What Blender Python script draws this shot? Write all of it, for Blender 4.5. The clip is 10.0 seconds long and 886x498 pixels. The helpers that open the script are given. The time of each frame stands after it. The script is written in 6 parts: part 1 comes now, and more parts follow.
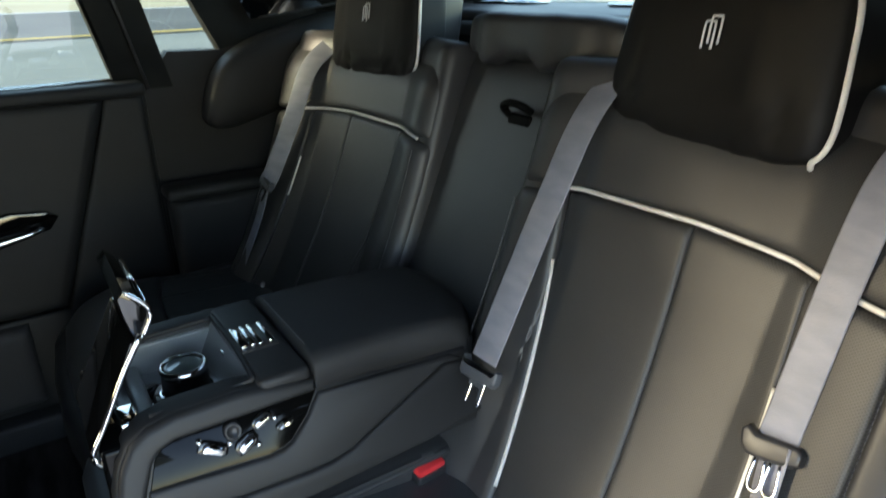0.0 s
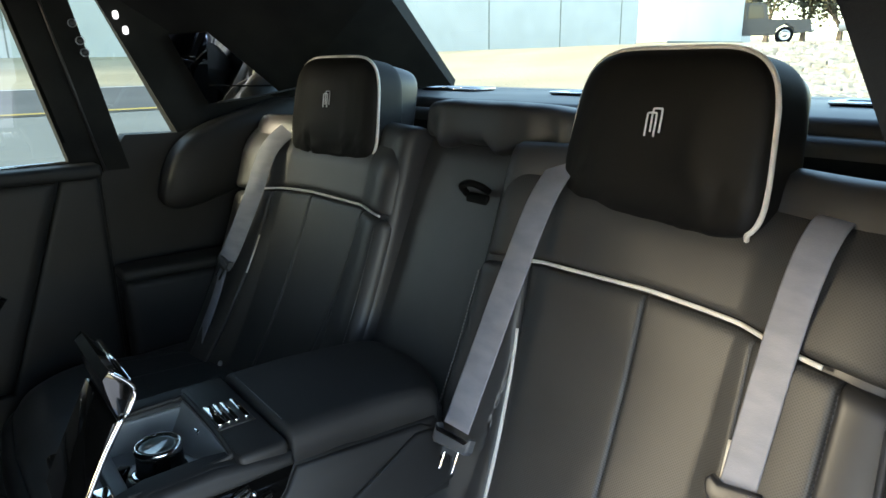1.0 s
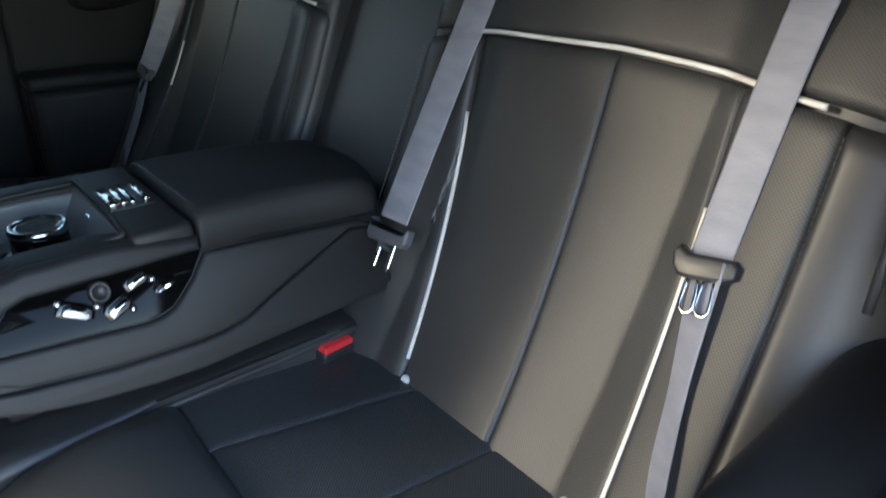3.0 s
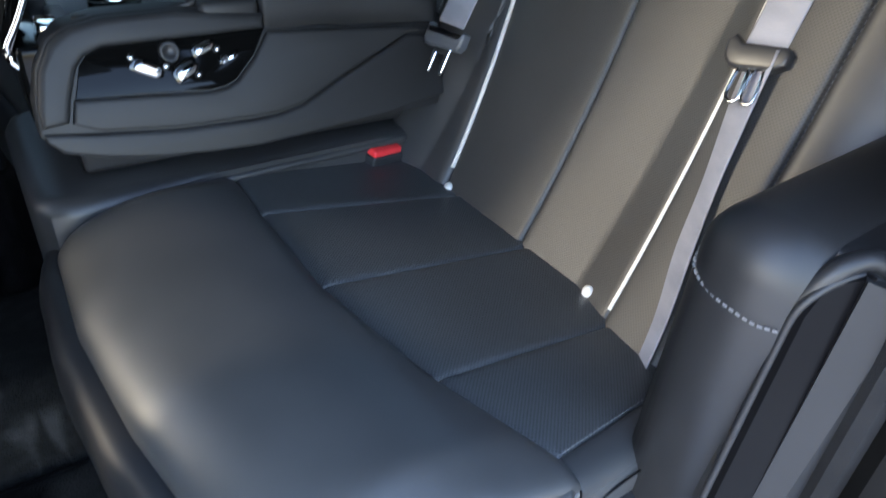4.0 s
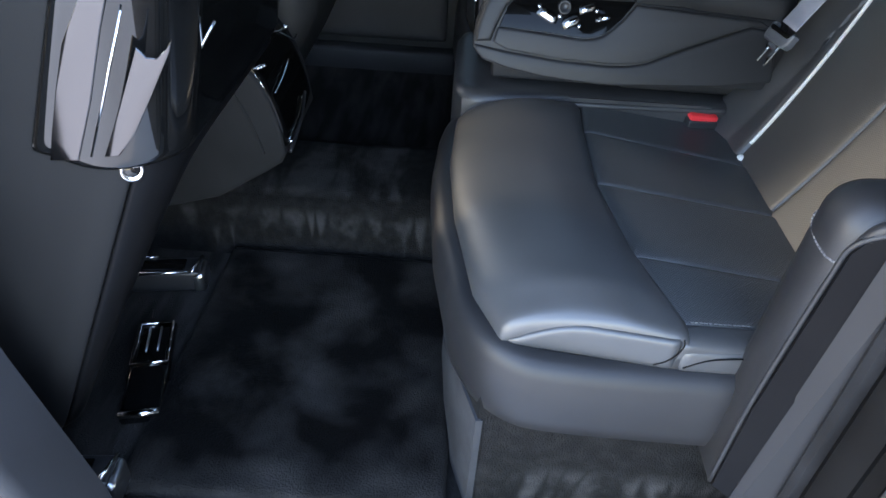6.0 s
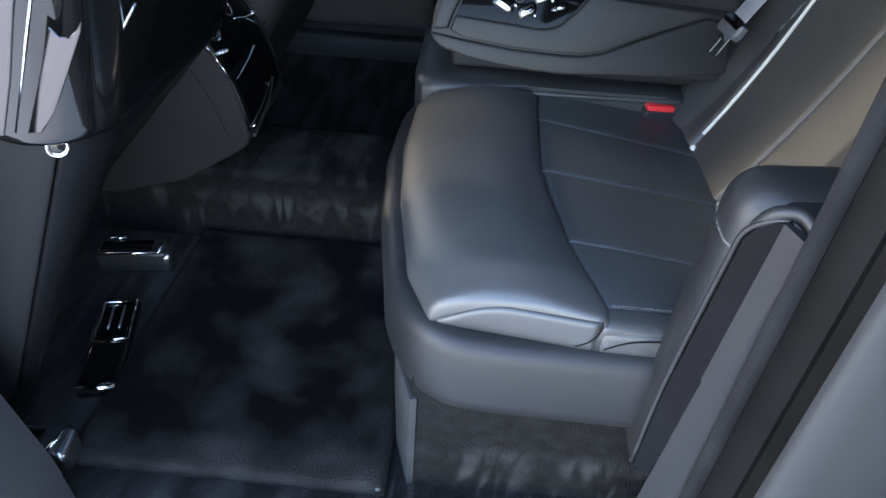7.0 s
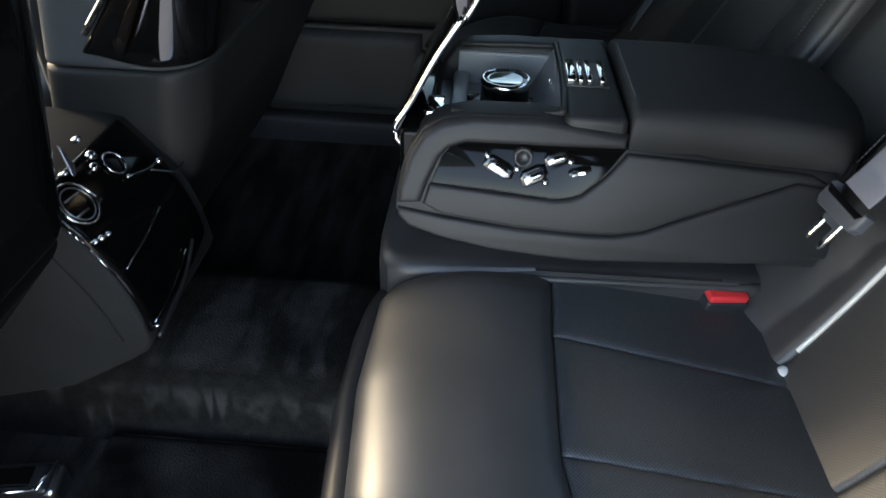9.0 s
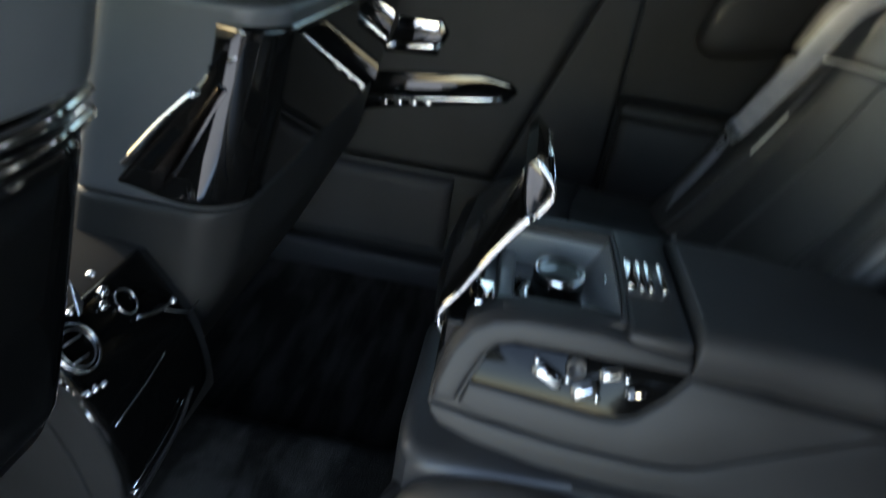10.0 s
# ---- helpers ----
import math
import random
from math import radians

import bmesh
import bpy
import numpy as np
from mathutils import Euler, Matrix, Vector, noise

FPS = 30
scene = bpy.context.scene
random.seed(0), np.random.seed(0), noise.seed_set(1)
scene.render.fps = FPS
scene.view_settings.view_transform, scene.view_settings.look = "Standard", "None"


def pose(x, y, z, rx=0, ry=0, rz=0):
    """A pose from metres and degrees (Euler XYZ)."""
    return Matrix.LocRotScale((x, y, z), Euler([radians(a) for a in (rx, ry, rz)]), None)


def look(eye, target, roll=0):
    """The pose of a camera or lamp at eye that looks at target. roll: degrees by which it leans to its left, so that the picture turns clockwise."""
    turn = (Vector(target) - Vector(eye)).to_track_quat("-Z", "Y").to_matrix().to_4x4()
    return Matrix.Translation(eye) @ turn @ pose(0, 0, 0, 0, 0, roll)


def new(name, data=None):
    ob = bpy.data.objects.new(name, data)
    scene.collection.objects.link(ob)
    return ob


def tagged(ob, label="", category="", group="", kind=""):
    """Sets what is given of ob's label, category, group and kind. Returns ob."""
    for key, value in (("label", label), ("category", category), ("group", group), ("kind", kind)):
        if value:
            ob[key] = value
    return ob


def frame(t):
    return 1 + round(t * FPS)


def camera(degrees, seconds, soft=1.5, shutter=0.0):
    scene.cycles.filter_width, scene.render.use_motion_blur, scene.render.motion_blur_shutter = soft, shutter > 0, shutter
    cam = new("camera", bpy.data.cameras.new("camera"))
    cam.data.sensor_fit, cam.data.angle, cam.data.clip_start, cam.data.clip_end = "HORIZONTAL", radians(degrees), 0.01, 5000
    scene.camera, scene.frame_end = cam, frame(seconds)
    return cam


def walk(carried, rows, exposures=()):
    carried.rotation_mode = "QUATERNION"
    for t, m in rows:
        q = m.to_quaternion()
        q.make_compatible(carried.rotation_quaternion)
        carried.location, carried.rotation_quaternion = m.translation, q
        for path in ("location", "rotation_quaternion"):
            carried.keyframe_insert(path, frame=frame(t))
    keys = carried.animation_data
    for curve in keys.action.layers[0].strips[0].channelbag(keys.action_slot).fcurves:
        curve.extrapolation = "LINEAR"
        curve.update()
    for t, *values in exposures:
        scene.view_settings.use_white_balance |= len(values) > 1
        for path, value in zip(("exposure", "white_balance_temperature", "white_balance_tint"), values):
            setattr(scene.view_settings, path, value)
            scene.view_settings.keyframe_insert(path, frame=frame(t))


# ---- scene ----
cam = camera(66.6, 10.0, 1.5, 0.3)
PATH = [
    (0, (-0.401, -0.829, 0.91), (0.587, 0.743, 0.167), -1.4),
    (0.5, (-0.442, -0.841, 0.936), (0.685, 0.716, 0.386), -0.8),
    (1, (-0.459, -0.844, 0.926), (0.72, 0.678, 0.387), -0.9),
    (1.5, (-0.422, -0.811, 0.913), (0.813, 0.666, 0.373), -1.1),
    (2, (-0.391, -0.782, 0.859), (0.91, 0.622, 0.276), 0.2),
    (2.5, (-0.378, -0.778, 0.815), (0.889, 0.581, 0.076), -0.8),
    (2.7, (-0.381, -0.786, 0.797), (0.853, 0.574, 0.007), 0.1),
    (4, (-0.43, -0.875, 0.68), (0.563, 0.471, -0.416), 4.5),
    (4.5, (-0.451, -0.901, 0.639), (0.431, 0.418, -0.579), 10.4),
    (5, (-0.456, -0.969, 0.668), (0.111, 0.37, -0.705), 13.1),
    (5.5, (-0.415, -1.114, 0.735), (-0.301, 0.433, -0.528), 7.9),
    (5.7, (-0.419, -1.146, 0.763), (-0.397, 0.443, -0.451), 5.1),
    (6.8, (-0.346, -1.195, 0.769), (-0.412, 0.379, -0.463), 3.5),
    (7, (-0.329, -1.189, 0.772), (-0.38, 0.382, -0.464), 4.1),
    (7.5, (-0.32, -1.144, 0.771), (-0.375, 0.448, -0.438), 4.1),
    (8, (-0.33, -1.019, 0.764), (-0.416, 0.591, -0.419), 3.8),
    (8.5, (-0.336, -0.878, 0.772), (-0.4, 0.71, -0.444), 3.0),
    (9, (-0.319, -0.783, 0.793), (-0.408, 0.803, -0.421), 2.0),
    (9.5, (-0.337, -0.715, 0.779), (-0.531, 0.891, -0.396), 0.4),
    (9.7, (-0.346, -0.695, 0.802), (-0.483, 0.917, -0.374), 1.4),
    (9.8, (-0.356, -0.7, 0.805), (-0.484, 0.948, -0.321), 2.3),
    (9.9, (-0.361, -0.7, 0.81), (-0.494, 0.994, -0.244), 4.9),
    (10, (-0.38, -0.696, 0.82), (-0.49, 1.07, -0.113), 9.5),
]
walk(cam, [(t, look(eye, target, roll)) for t, eye, target, roll in PATH], [(0.0, 4.1, 7000, 14), (2.7, 4.0, 6500, 16), (4.0, 4.3, 6400, 18), (5.6, 4.4, 6550, 19), (8.0, 4.4, 6650, 19), (9.3, 4.25, 7400, 18), (10.0, 4.3, 7000, 15)])

# ---- light ----
world = bpy.data.worlds.new("sky")
scene.world = world
world.use_nodes = True
wn = world.node_tree.nodes
sky = wn.new("ShaderNodeTexSky")
sky.sky_type = "NISHITA"
sky.sun_disc = False
SUN_EL, SUN_AZ = 17.0, 294.0
sky.sun_elevation, sky.sun_rotation = radians(SUN_EL), radians(SUN_AZ)
world.node_tree.links.new(sky.outputs[0], wn["Background"].inputs[0])
wn["Background"].inputs[1].default_value = 0.15
sun_data = bpy.data.lights.new("sun", "SUN")
sun_data.energy, sun_data.angle, sun_data.color = 1.0, radians(6.0), (1.0, 0.84, 0.62)
sun = new("sun", sun_data)
_d = Vector((math.sin(radians(SUN_AZ)) * math.cos(radians(SUN_EL)), math.cos(radians(SUN_AZ)) * math.cos(radians(SUN_EL)), math.sin(radians(SUN_EL))))
sun.matrix_world = look(_d * 30, (0, 0, 0))


# ---- materials ----
def material(name):
    m = bpy.data.materials.new(name)
    m.use_nodes = True
    nt = m.node_tree
    return m, nt, nt.nodes["Principled BSDF"]


def node(nt, kind, **inputs):
    n = nt.nodes.new(kind)
    for k, v in inputs.items():
        n.inputs[k.replace("_", " ")].default_value = v
    return n


def coords(nt, scale=(1, 1, 1)):
    tc = nt.nodes.new("ShaderNodeTexCoord")
    mp = nt.nodes.new("ShaderNodeMapping")
    mp.inputs["Scale"].default_value = scale
    nt.links.new(tc.outputs["Object"], mp.inputs["Vector"])
    return mp.outputs["Vector"]


def ramp(nt, fac, lo, hi, a=0.35, b=0.65):
    r = nt.nodes.new("ShaderNodeValToRGB")
    r.color_ramp.elements[0].position, r.color_ramp.elements[1].position = a, b
    r.color_ramp.elements[0].color, r.color_ramp.elements[1].color = (*lo, 1), (*hi, 1)
    nt.links.new(fac, r.inputs["Fac"])
    return r.outputs["Color"]


def grained(name, lo, hi, rough, blotch=6.0, grain=300.0, bump=0.15, depth=0.0006, metal=0.0, spec=0.5, rough_var=0.08, stretch=(1, 1, 1), grain_kind="noise"):
    """Two scales of variation: broad blotches in colour and gloss, and a fine relief."""
    m, nt, p = material(name)
    v = coords(nt, stretch)
    broad = node(nt, "ShaderNodeTexNoise", Scale=blotch, Detail=4.0)
    nt.links.new(v, broad.inputs["Vector"])
    nt.links.new(ramp(nt, broad.outputs["Fac"], lo, hi), p.inputs["Base Color"])
    mr = node(nt, "ShaderNodeMapRange", To_Min=max(0.02, rough - rough_var), To_Max=rough + rough_var)
    nt.links.new(broad.outputs["Fac"], mr.inputs["Value"])
    nt.links.new(mr.outputs["Result"], p.inputs["Roughness"])
    if grain_kind == "cells":
        fine = node(nt, "ShaderNodeTexVoronoi", Scale=grain)
        out = fine.outputs["Distance"]
    else:
        fine = node(nt, "ShaderNodeTexNoise", Scale=grain, Detail=3.0)
        out = fine.outputs["Fac"]
    nt.links.new(v, fine.inputs["Vector"])
    bp = node(nt, "ShaderNodeBump", Strength=bump, Distance=depth)
    nt.links.new(out, bp.inputs["Height"])
    nt.links.new(bp.outputs["Normal"], p.inputs["Normal"])
    p.inputs["Metallic"].default_value = metal
    p.inputs["Specular IOR Level"].default_value = spec
    return m


def perforated(name, lo, hi, rough, upright, hole=0.012, relief=0.5):
    """Leather with rows of small punched holes."""
    m, nt, p = material(name)
    v = coords(nt)
    sep, com = nt.nodes.new("ShaderNodeSeparateXYZ"), nt.nodes.new("ShaderNodeCombineXYZ")
    nt.links.new(v, sep.inputs[0])
    nt.links.new(sep.outputs["Y"], com.inputs["X"])
    nt.links.new(sep.outputs["Z" if upright else "X"], com.inputs["Y"])
    rot = nt.nodes.new("ShaderNodeMapping")
    rot.inputs["Rotation"].default_value = (0, 0, radians(45))
    rot.inputs["Scale"].default_value = (1, 1.12 if upright else 1, 1)
    nt.links.new(com.outputs[0], rot.inputs["Vector"])
    broad = node(nt, "ShaderNodeTexNoise", Scale=7.0, Detail=3.0)
    nt.links.new(v, broad.inputs["Vector"])
    base = ramp(nt, broad.outputs["Fac"], lo, hi)
    holes = node(nt, "ShaderNodeTexVoronoi", Scale=400.0, Randomness=0.0)
    holes.voronoi_dimensions = "2D"
    nt.links.new(rot.outputs["Vector"], holes.inputs["Vector"])
    cut = nt.nodes.new("ShaderNodeMapRange")
    cut.inputs["From Min"].default_value, cut.inputs["From Max"].default_value = 0.26, 0.40
    nt.links.new(holes.outputs["Distance"], cut.inputs["Value"])
    mix = nt.nodes.new("ShaderNodeMix")
    mix.data_type = "RGBA"
    mix.inputs["A"].default_value = (hole, hole, hole, 1)
    nt.links.new(cut.outputs["Result"], mix.inputs["Factor"])
    nt.links.new(base, mix.inputs["B"])
    nt.links.new(mix.outputs["Result"], p.inputs["Base Color"])
    bp = node(nt, "ShaderNodeBump", Strength=relief, Distance=0.0005)
    nt.links.new(cut.outputs["Result"], bp.inputs["Height"])
    nt.links.new(bp.outputs["Normal"], p.inputs["Normal"])
    p.inputs["Roughness"].default_value = rough
    return m


def plain(name, color, rough, metal=0.0, spec=0.5, coat=0.0):
    m, nt, p = material(name)
    p.inputs["Base Color"].default_value = (*color, 1)
    p.inputs["Roughness"].default_value, p.inputs["Metallic"].default_value = rough, metal
    p.inputs["Specular IOR Level"].default_value, p.inputs["Coat Weight"].default_value = spec, coat
    p.inputs["Coat Roughness"].default_value = 0.03
    return m


LEATHER = grained("black_leather", (0.027, 0.027, 0.028), (0.039, 0.039, 0.040), 0.44, grain=900, bump=0.12, depth=0.0002, rough_var=0.10, grain_kind="cells")
# Backrest's black leather again, lightened to stand for light on the cushion.
CUSHION_LIT = grained("lit_cushion_leather", (0.042, 0.043, 0.044), (0.055, 0.056, 0.057), 0.38, grain=900, bump=0.12, depth=0.0002, rough_var=0.06, spec=0.75, blotch=9, grain_kind="cells")
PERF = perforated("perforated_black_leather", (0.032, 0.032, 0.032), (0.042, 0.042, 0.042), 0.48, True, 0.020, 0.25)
# Copy of PERF with the seat panels' stronger light put into its colour.
PERF_SEAT_LIT = perforated("lit_perforated_seat_leather", (0.062, 0.067, 0.069), (0.078, 0.084, 0.086), 0.36, False, 0.014, 0.6)
PERF_SEAT_LIT.node_tree.nodes["Principled BSDF"].inputs["Specular IOR Level"].default_value = 0.85
SOFT = grained("soft_pillow_leather", (0.005, 0.005, 0.005), (0.008, 0.008, 0.0075), 0.6, grain=500, bump=0.25, depth=0.0005, spec=0.22)
LIDSKIN = grained("matt_lid_leather", (0.026, 0.026, 0.027), (0.036, 0.036, 0.037), 0.60, grain=900, bump=0.15, depth=0.0002, spec=0.2, grain_kind="cells")
SIDESKIN = grained("console_leather", (0.015, 0.015, 0.0158), (0.021, 0.021, 0.022), 0.52, grain=900, bump=0.12, depth=0.0002, spec=0.35, grain_kind="cells")
TRIM = grained("grey_trim_leather", (0.026, 0.026, 0.028), (0.034, 0.034, 0.037), 0.58, grain=600, bump=0.15, depth=0.0003, spec=0.25, grain_kind="cells")
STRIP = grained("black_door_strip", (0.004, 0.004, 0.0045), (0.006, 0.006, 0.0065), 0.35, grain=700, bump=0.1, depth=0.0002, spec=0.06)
EDGING = grained("grey_carpet_edging", (0.028, 0.029, 0.031), (0.050, 0.051, 0.054), 0.9, blotch=14, grain=500, bump=0.6, depth=0.001, spec=0.1)
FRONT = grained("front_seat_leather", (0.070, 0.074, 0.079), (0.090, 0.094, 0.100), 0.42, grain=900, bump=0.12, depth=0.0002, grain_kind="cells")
# Shaded copy of FRONT: the near seat's shade is put into its colour.
FRONT_SHADE = grained("shaded_front_seat_leather", (0.006, 0.0061, 0.0064), (0.009, 0.0092, 0.0096), 0.62, spec=0.16, grain=900, bump=0.12, depth=0.0002, grain_kind="cells")
DOORSKIN = grained("black_door_leather", (0.015, 0.015, 0.015), (0.022, 0.022, 0.022), 0.55, spec=0.3, grain=900, bump=0.12, depth=0.0002, grain_kind="cells")
MIRROR_STEEL = plain("polished_steel", (0.100, 0.095, 0.094), 0.14, metal=1.0)
POSTSKIN = grained("black_post_leather", (0.014, 0.014, 0.015), (0.021, 0.021, 0.022), 0.46, spec=0.35, grain=900, bump=0.12, depth=0.0002, grain_kind="cells")
SUEDE = grained("black_headliner_cloth", (0.010, 0.010, 0.010), (0.018, 0.018, 0.017), 0.9, blotch=9, grain=900, bump=0.4, spec=0.15)
WEBBING = grained("grey_belt_webbing", (0.180, 0.185, 0.220), (0.23, 0.235, 0.275), 0.55, blotch=20, grain=420, bump=0.5, depth=0.0006, stretch=(1, 1, 3))
PLASTIC = grained("black_moulded_plastic", (0.016, 0.016, 0.017), (0.026, 0.026, 0.028), 0.38, grain=900, bump=0.2, depth=0.0003)
GREY_PLASTIC = grained("grey_moulded_plastic", (0.07, 0.075, 0.085), (0.09, 0.095, 0.105), 0.4, grain=900, bump=0.15, depth=0.0003)
PIPING = grained("white_piping", (0.62, 0.60, 0.55), (0.74, 0.72, 0.67), 0.45, blotch=40, grain=900, bump=0.2, depth=0.0003)
THREAD = plain("grey_thread", (0.15, 0.15, 0.155), 0.6)
SILVER_THREAD = plain("silver_thread", (0.62, 0.62, 0.62), 0.45)
PIANO = plain("piano_black_lacquer", (0.004, 0.004, 0.004), 0.05, coat=0.25)
PANEL = plain("dark_switch_panel", (0.003, 0.003, 0.003), 0.07, spec=0.12)
CONSOLE_SKIN = grained("matt_console_leather", (0.016, 0.016, 0.0163), (0.023, 0.023, 0.0233), 0.75, spec=0.1, grain=900, bump=0.12, depth=0.0002, grain_kind="cells")
CHROME = plain("chrome", (0.78, 0.79, 0.80), 0.07, metal=1.0)
SATIN = plain("satin_steel", (0.55, 0.56, 0.58), 0.28, metal=1.0)
RED = grained("red_plastic", (0.80, 0.035, 0.040), (0.86, 0.05, 0.055), 0.35, blotch=60, grain=900, bump=0.1)
GREYTRIM = grained("grey_moulded_trim", (0.012, 0.0123, 0.0135), (0.016, 0.0163, 0.0178), 0.55, grain=700, bump=0.15, depth=0.0003, spec=0.3)
RUBBER = grained("black_rubber", (0.003, 0.003, 0.003), (0.006, 0.006, 0.006), 0.6, spec=0.08, grain=500, bump=0.2)
PAINT = grained("grey_body_paint", (0.027, 0.0285, 0.030), (0.034, 0.0355, 0.0375), 0.38, spec=0.25, blotch=2, grain=60, bump=0.02)
LAMP, _lnt, _lp = material("lit_lamp_lens")
_lp.inputs["Base Color"].default_value = (0.7, 0.7, 0.68, 1)
_lp.inputs["Emission Color"].default_value = (0.92, 0.97, 1.0, 1)
_lp.inputs["Emission Strength"].default_value = 0.12
BUTTON = plain("pale_grey_button", (0.62, 0.62, 0.61), 0.35)
TRAYM = grained("grey_tray_lining", (0.17, 0.18, 0.18), (0.22, 0.23, 0.23), 0.35, grain=800, bump=0.15, depth=0.0003)
CLOTH = grained("grey_seal_cloth", (0.006, 0.0061, 0.0065), (0.012, 0.0122, 0.0130), 0.9, blotch=20, grain=900, bump=0.5, depth=0.0008, spec=0.2)
MIRROR = plain("mirror_glass", (0.85, 0.86, 0.86), 0.02, metal=1.0)


def glass_material(name, tint):
    m = bpy.data.materials.new(name)
    m.use_nodes = True
    nt = m.node_tree
    nt.nodes.clear()
    out = nt.nodes.new("ShaderNodeOutputMaterial")
    tr = nt.nodes.new("ShaderNodeBsdfTransparent")
    tr.inputs["Color"].default_value = tint
    gl = nt.nodes.new("ShaderNodeBsdfGlossy")
    gl.inputs["Roughness"].default_value = 0.01
    mx = nt.nodes.new("ShaderNodeMixShader")
    mx.inputs[0].default_value = 0.06
    nt.links.new(tr.outputs[0], mx.inputs[1])
    nt.links.new(gl.outputs[0], mx.inputs[2])
    nt.links.new(mx.outputs[0], out.inputs["Surface"])
    return m


GLASS = glass_material("window_glass", (0.38, 0.44, 0.415, 1))
SIDE_GLASS = glass_material("tinted_side_glass", (0.27, 0.325, 0.305, 1))
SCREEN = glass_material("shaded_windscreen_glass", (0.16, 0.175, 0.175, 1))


def carpet_material(name, lo, hi, streak_scale, stretch, a0=0.40, a1=0.64):
    m, nt, p = material(name)
    v = coords(nt, stretch)
    a = node(nt, "ShaderNodeTexNoise", Scale=streak_scale, Detail=5.0, Distortion=0.15)
    nt.links.new(v, a.inputs["Vector"])
    nt.links.new(ramp(nt, a.outputs["Fac"], lo, hi, a0, a1), p.inputs["Base Color"])
    w = coords(nt)
    f = node(nt, "ShaderNodeTexNoise", Scale=420.0, Detail=4.0)
    nt.links.new(w, f.inputs["Vector"])
    bp = node(nt, "ShaderNodeBump", Strength=0.9, Distance=0.004)
    nt.links.new(f.outputs["Fac"], bp.inputs["Height"])
    nt.links.new(bp.outputs["Normal"], p.inputs["Normal"])
    p.inputs["Roughness"].default_value = 0.95
    p.inputs["Specular IOR Level"].default_value = 0.04
    p.inputs["Sheen Weight"].default_value = 0.03
    p.inputs["Sheen Roughness"].default_value = 0.4
    return m


CARPET = carpet_material("black_carpet", (0.013, 0.0122, 0.0115), (0.042, 0.040, 0.038), 1.0, (26, 5, 6))


def brushed_carpet(name, foot, head, pitch, lo, hi, deck=None):
    """Pile brushed into wedges that hang from head down to foot; above deck, broad soft strokes run across."""
    m, nt, p = material(name)
    v = coords(nt)
    sep = nt.nodes.new("ShaderNodeSeparateXYZ")
    nt.links.new(v, sep.inputs[0])
    wob = node(nt, "ShaderNodeTexNoise", Scale=11.0, Detail=2.0)
    nt.links.new(coords(nt, (1, 0.3, 0.3)), wob.inputs["Vector"])

    def calc(op, a, b=0.0, c=0.0):
        n = nt.nodes.new("ShaderNodeMath")
        n.operation = op
        for i, k in enumerate((a, b, c)):
            if isinstance(k, (int, float)):
                n.inputs[i].default_value = k
            else:
                nt.links.new(k, n.inputs[i])
        return n.outputs[0]

    def soft(value, a, b):
        r = nt.nodes.new("ShaderNodeMapRange")
        r.interpolation_type = "SMOOTHSTEP"
        r.inputs["From Min"].default_value, r.inputs["From Max"].default_value = a, b
        nt.links.new(value, r.inputs["Value"])
        return r.outputs["Result"]
    wx = calc("MULTIPLY_ADD", wob.outputs["Fac"], 0.14, sep.outputs["X"])
    tri = calc("MULTIPLY", calc("ABSOLUTE", calc("SUBTRACT", calc("FRACT", calc("MULTIPLY", wx, pitch)), 0.5)), 2.0)
    level = calc("DIVIDE", calc("SUBTRACT", sep.outputs["Z"], foot), head - foot)
    wedge = calc("MULTIPLY", soft(calc("SUBTRACT", level, tri), -0.30, 0.45), calc("SUBTRACT", 1.0, soft(level, 0.75, 1.1)))
    fade = node(nt, "ShaderNodeTexNoise", Scale=16.0, Detail=4.0)
    nt.links.new(v, fade.inputs["Vector"])
    mask = soft(fade.outputs["Fac"], 0.38, 0.62)
    light = calc("MULTIPLY", wedge, mask)
    if deck is not None:
        run = node(nt, "ShaderNodeTexNoise", Scale=1.0, Detail=3.0, Distortion=0.3)
        nt.links.new(coords(nt, (17, 4, 1)), run.inputs["Vector"])
        stroke = calc("MULTIPLY", soft(run.outputs["Fac"], 0.46, 0.60), soft(sep.outputs["Z"], deck - 0.006, deck))
        light = calc("MULTIPLY_ADD", stroke, calc("MULTIPLY_ADD", mask, 0.6, 0.4), light)
    mott = node(nt, "ShaderNodeTexNoise", Scale=60.0, Detail=4.0)
    nt.links.new(v, mott.inputs["Vector"])
    light = calc("ADD", calc("MULTIPLY", light, 0.85), calc("MULTIPLY", soft(mott.outputs["Fac"], 0.35, 0.75), 0.18))
    nt.links.new(ramp(nt, light, lo, hi, 0.0, 1.0), p.inputs["Base Color"])
    f = node(nt, "ShaderNodeTexNoise", Scale=420.0, Detail=4.0)
    nt.links.new(v, f.inputs["Vector"])
    bp = node(nt, "ShaderNodeBump", Strength=0.9, Distance=0.004)
    nt.links.new(f.outputs["Fac"], bp.inputs["Height"])
    nt.links.new(bp.outputs["Normal"], p.inputs["Normal"])
    p.inputs["Roughness"].default_value, p.inputs["Specular IOR Level"].default_value = 0.95, 0.08
    return m


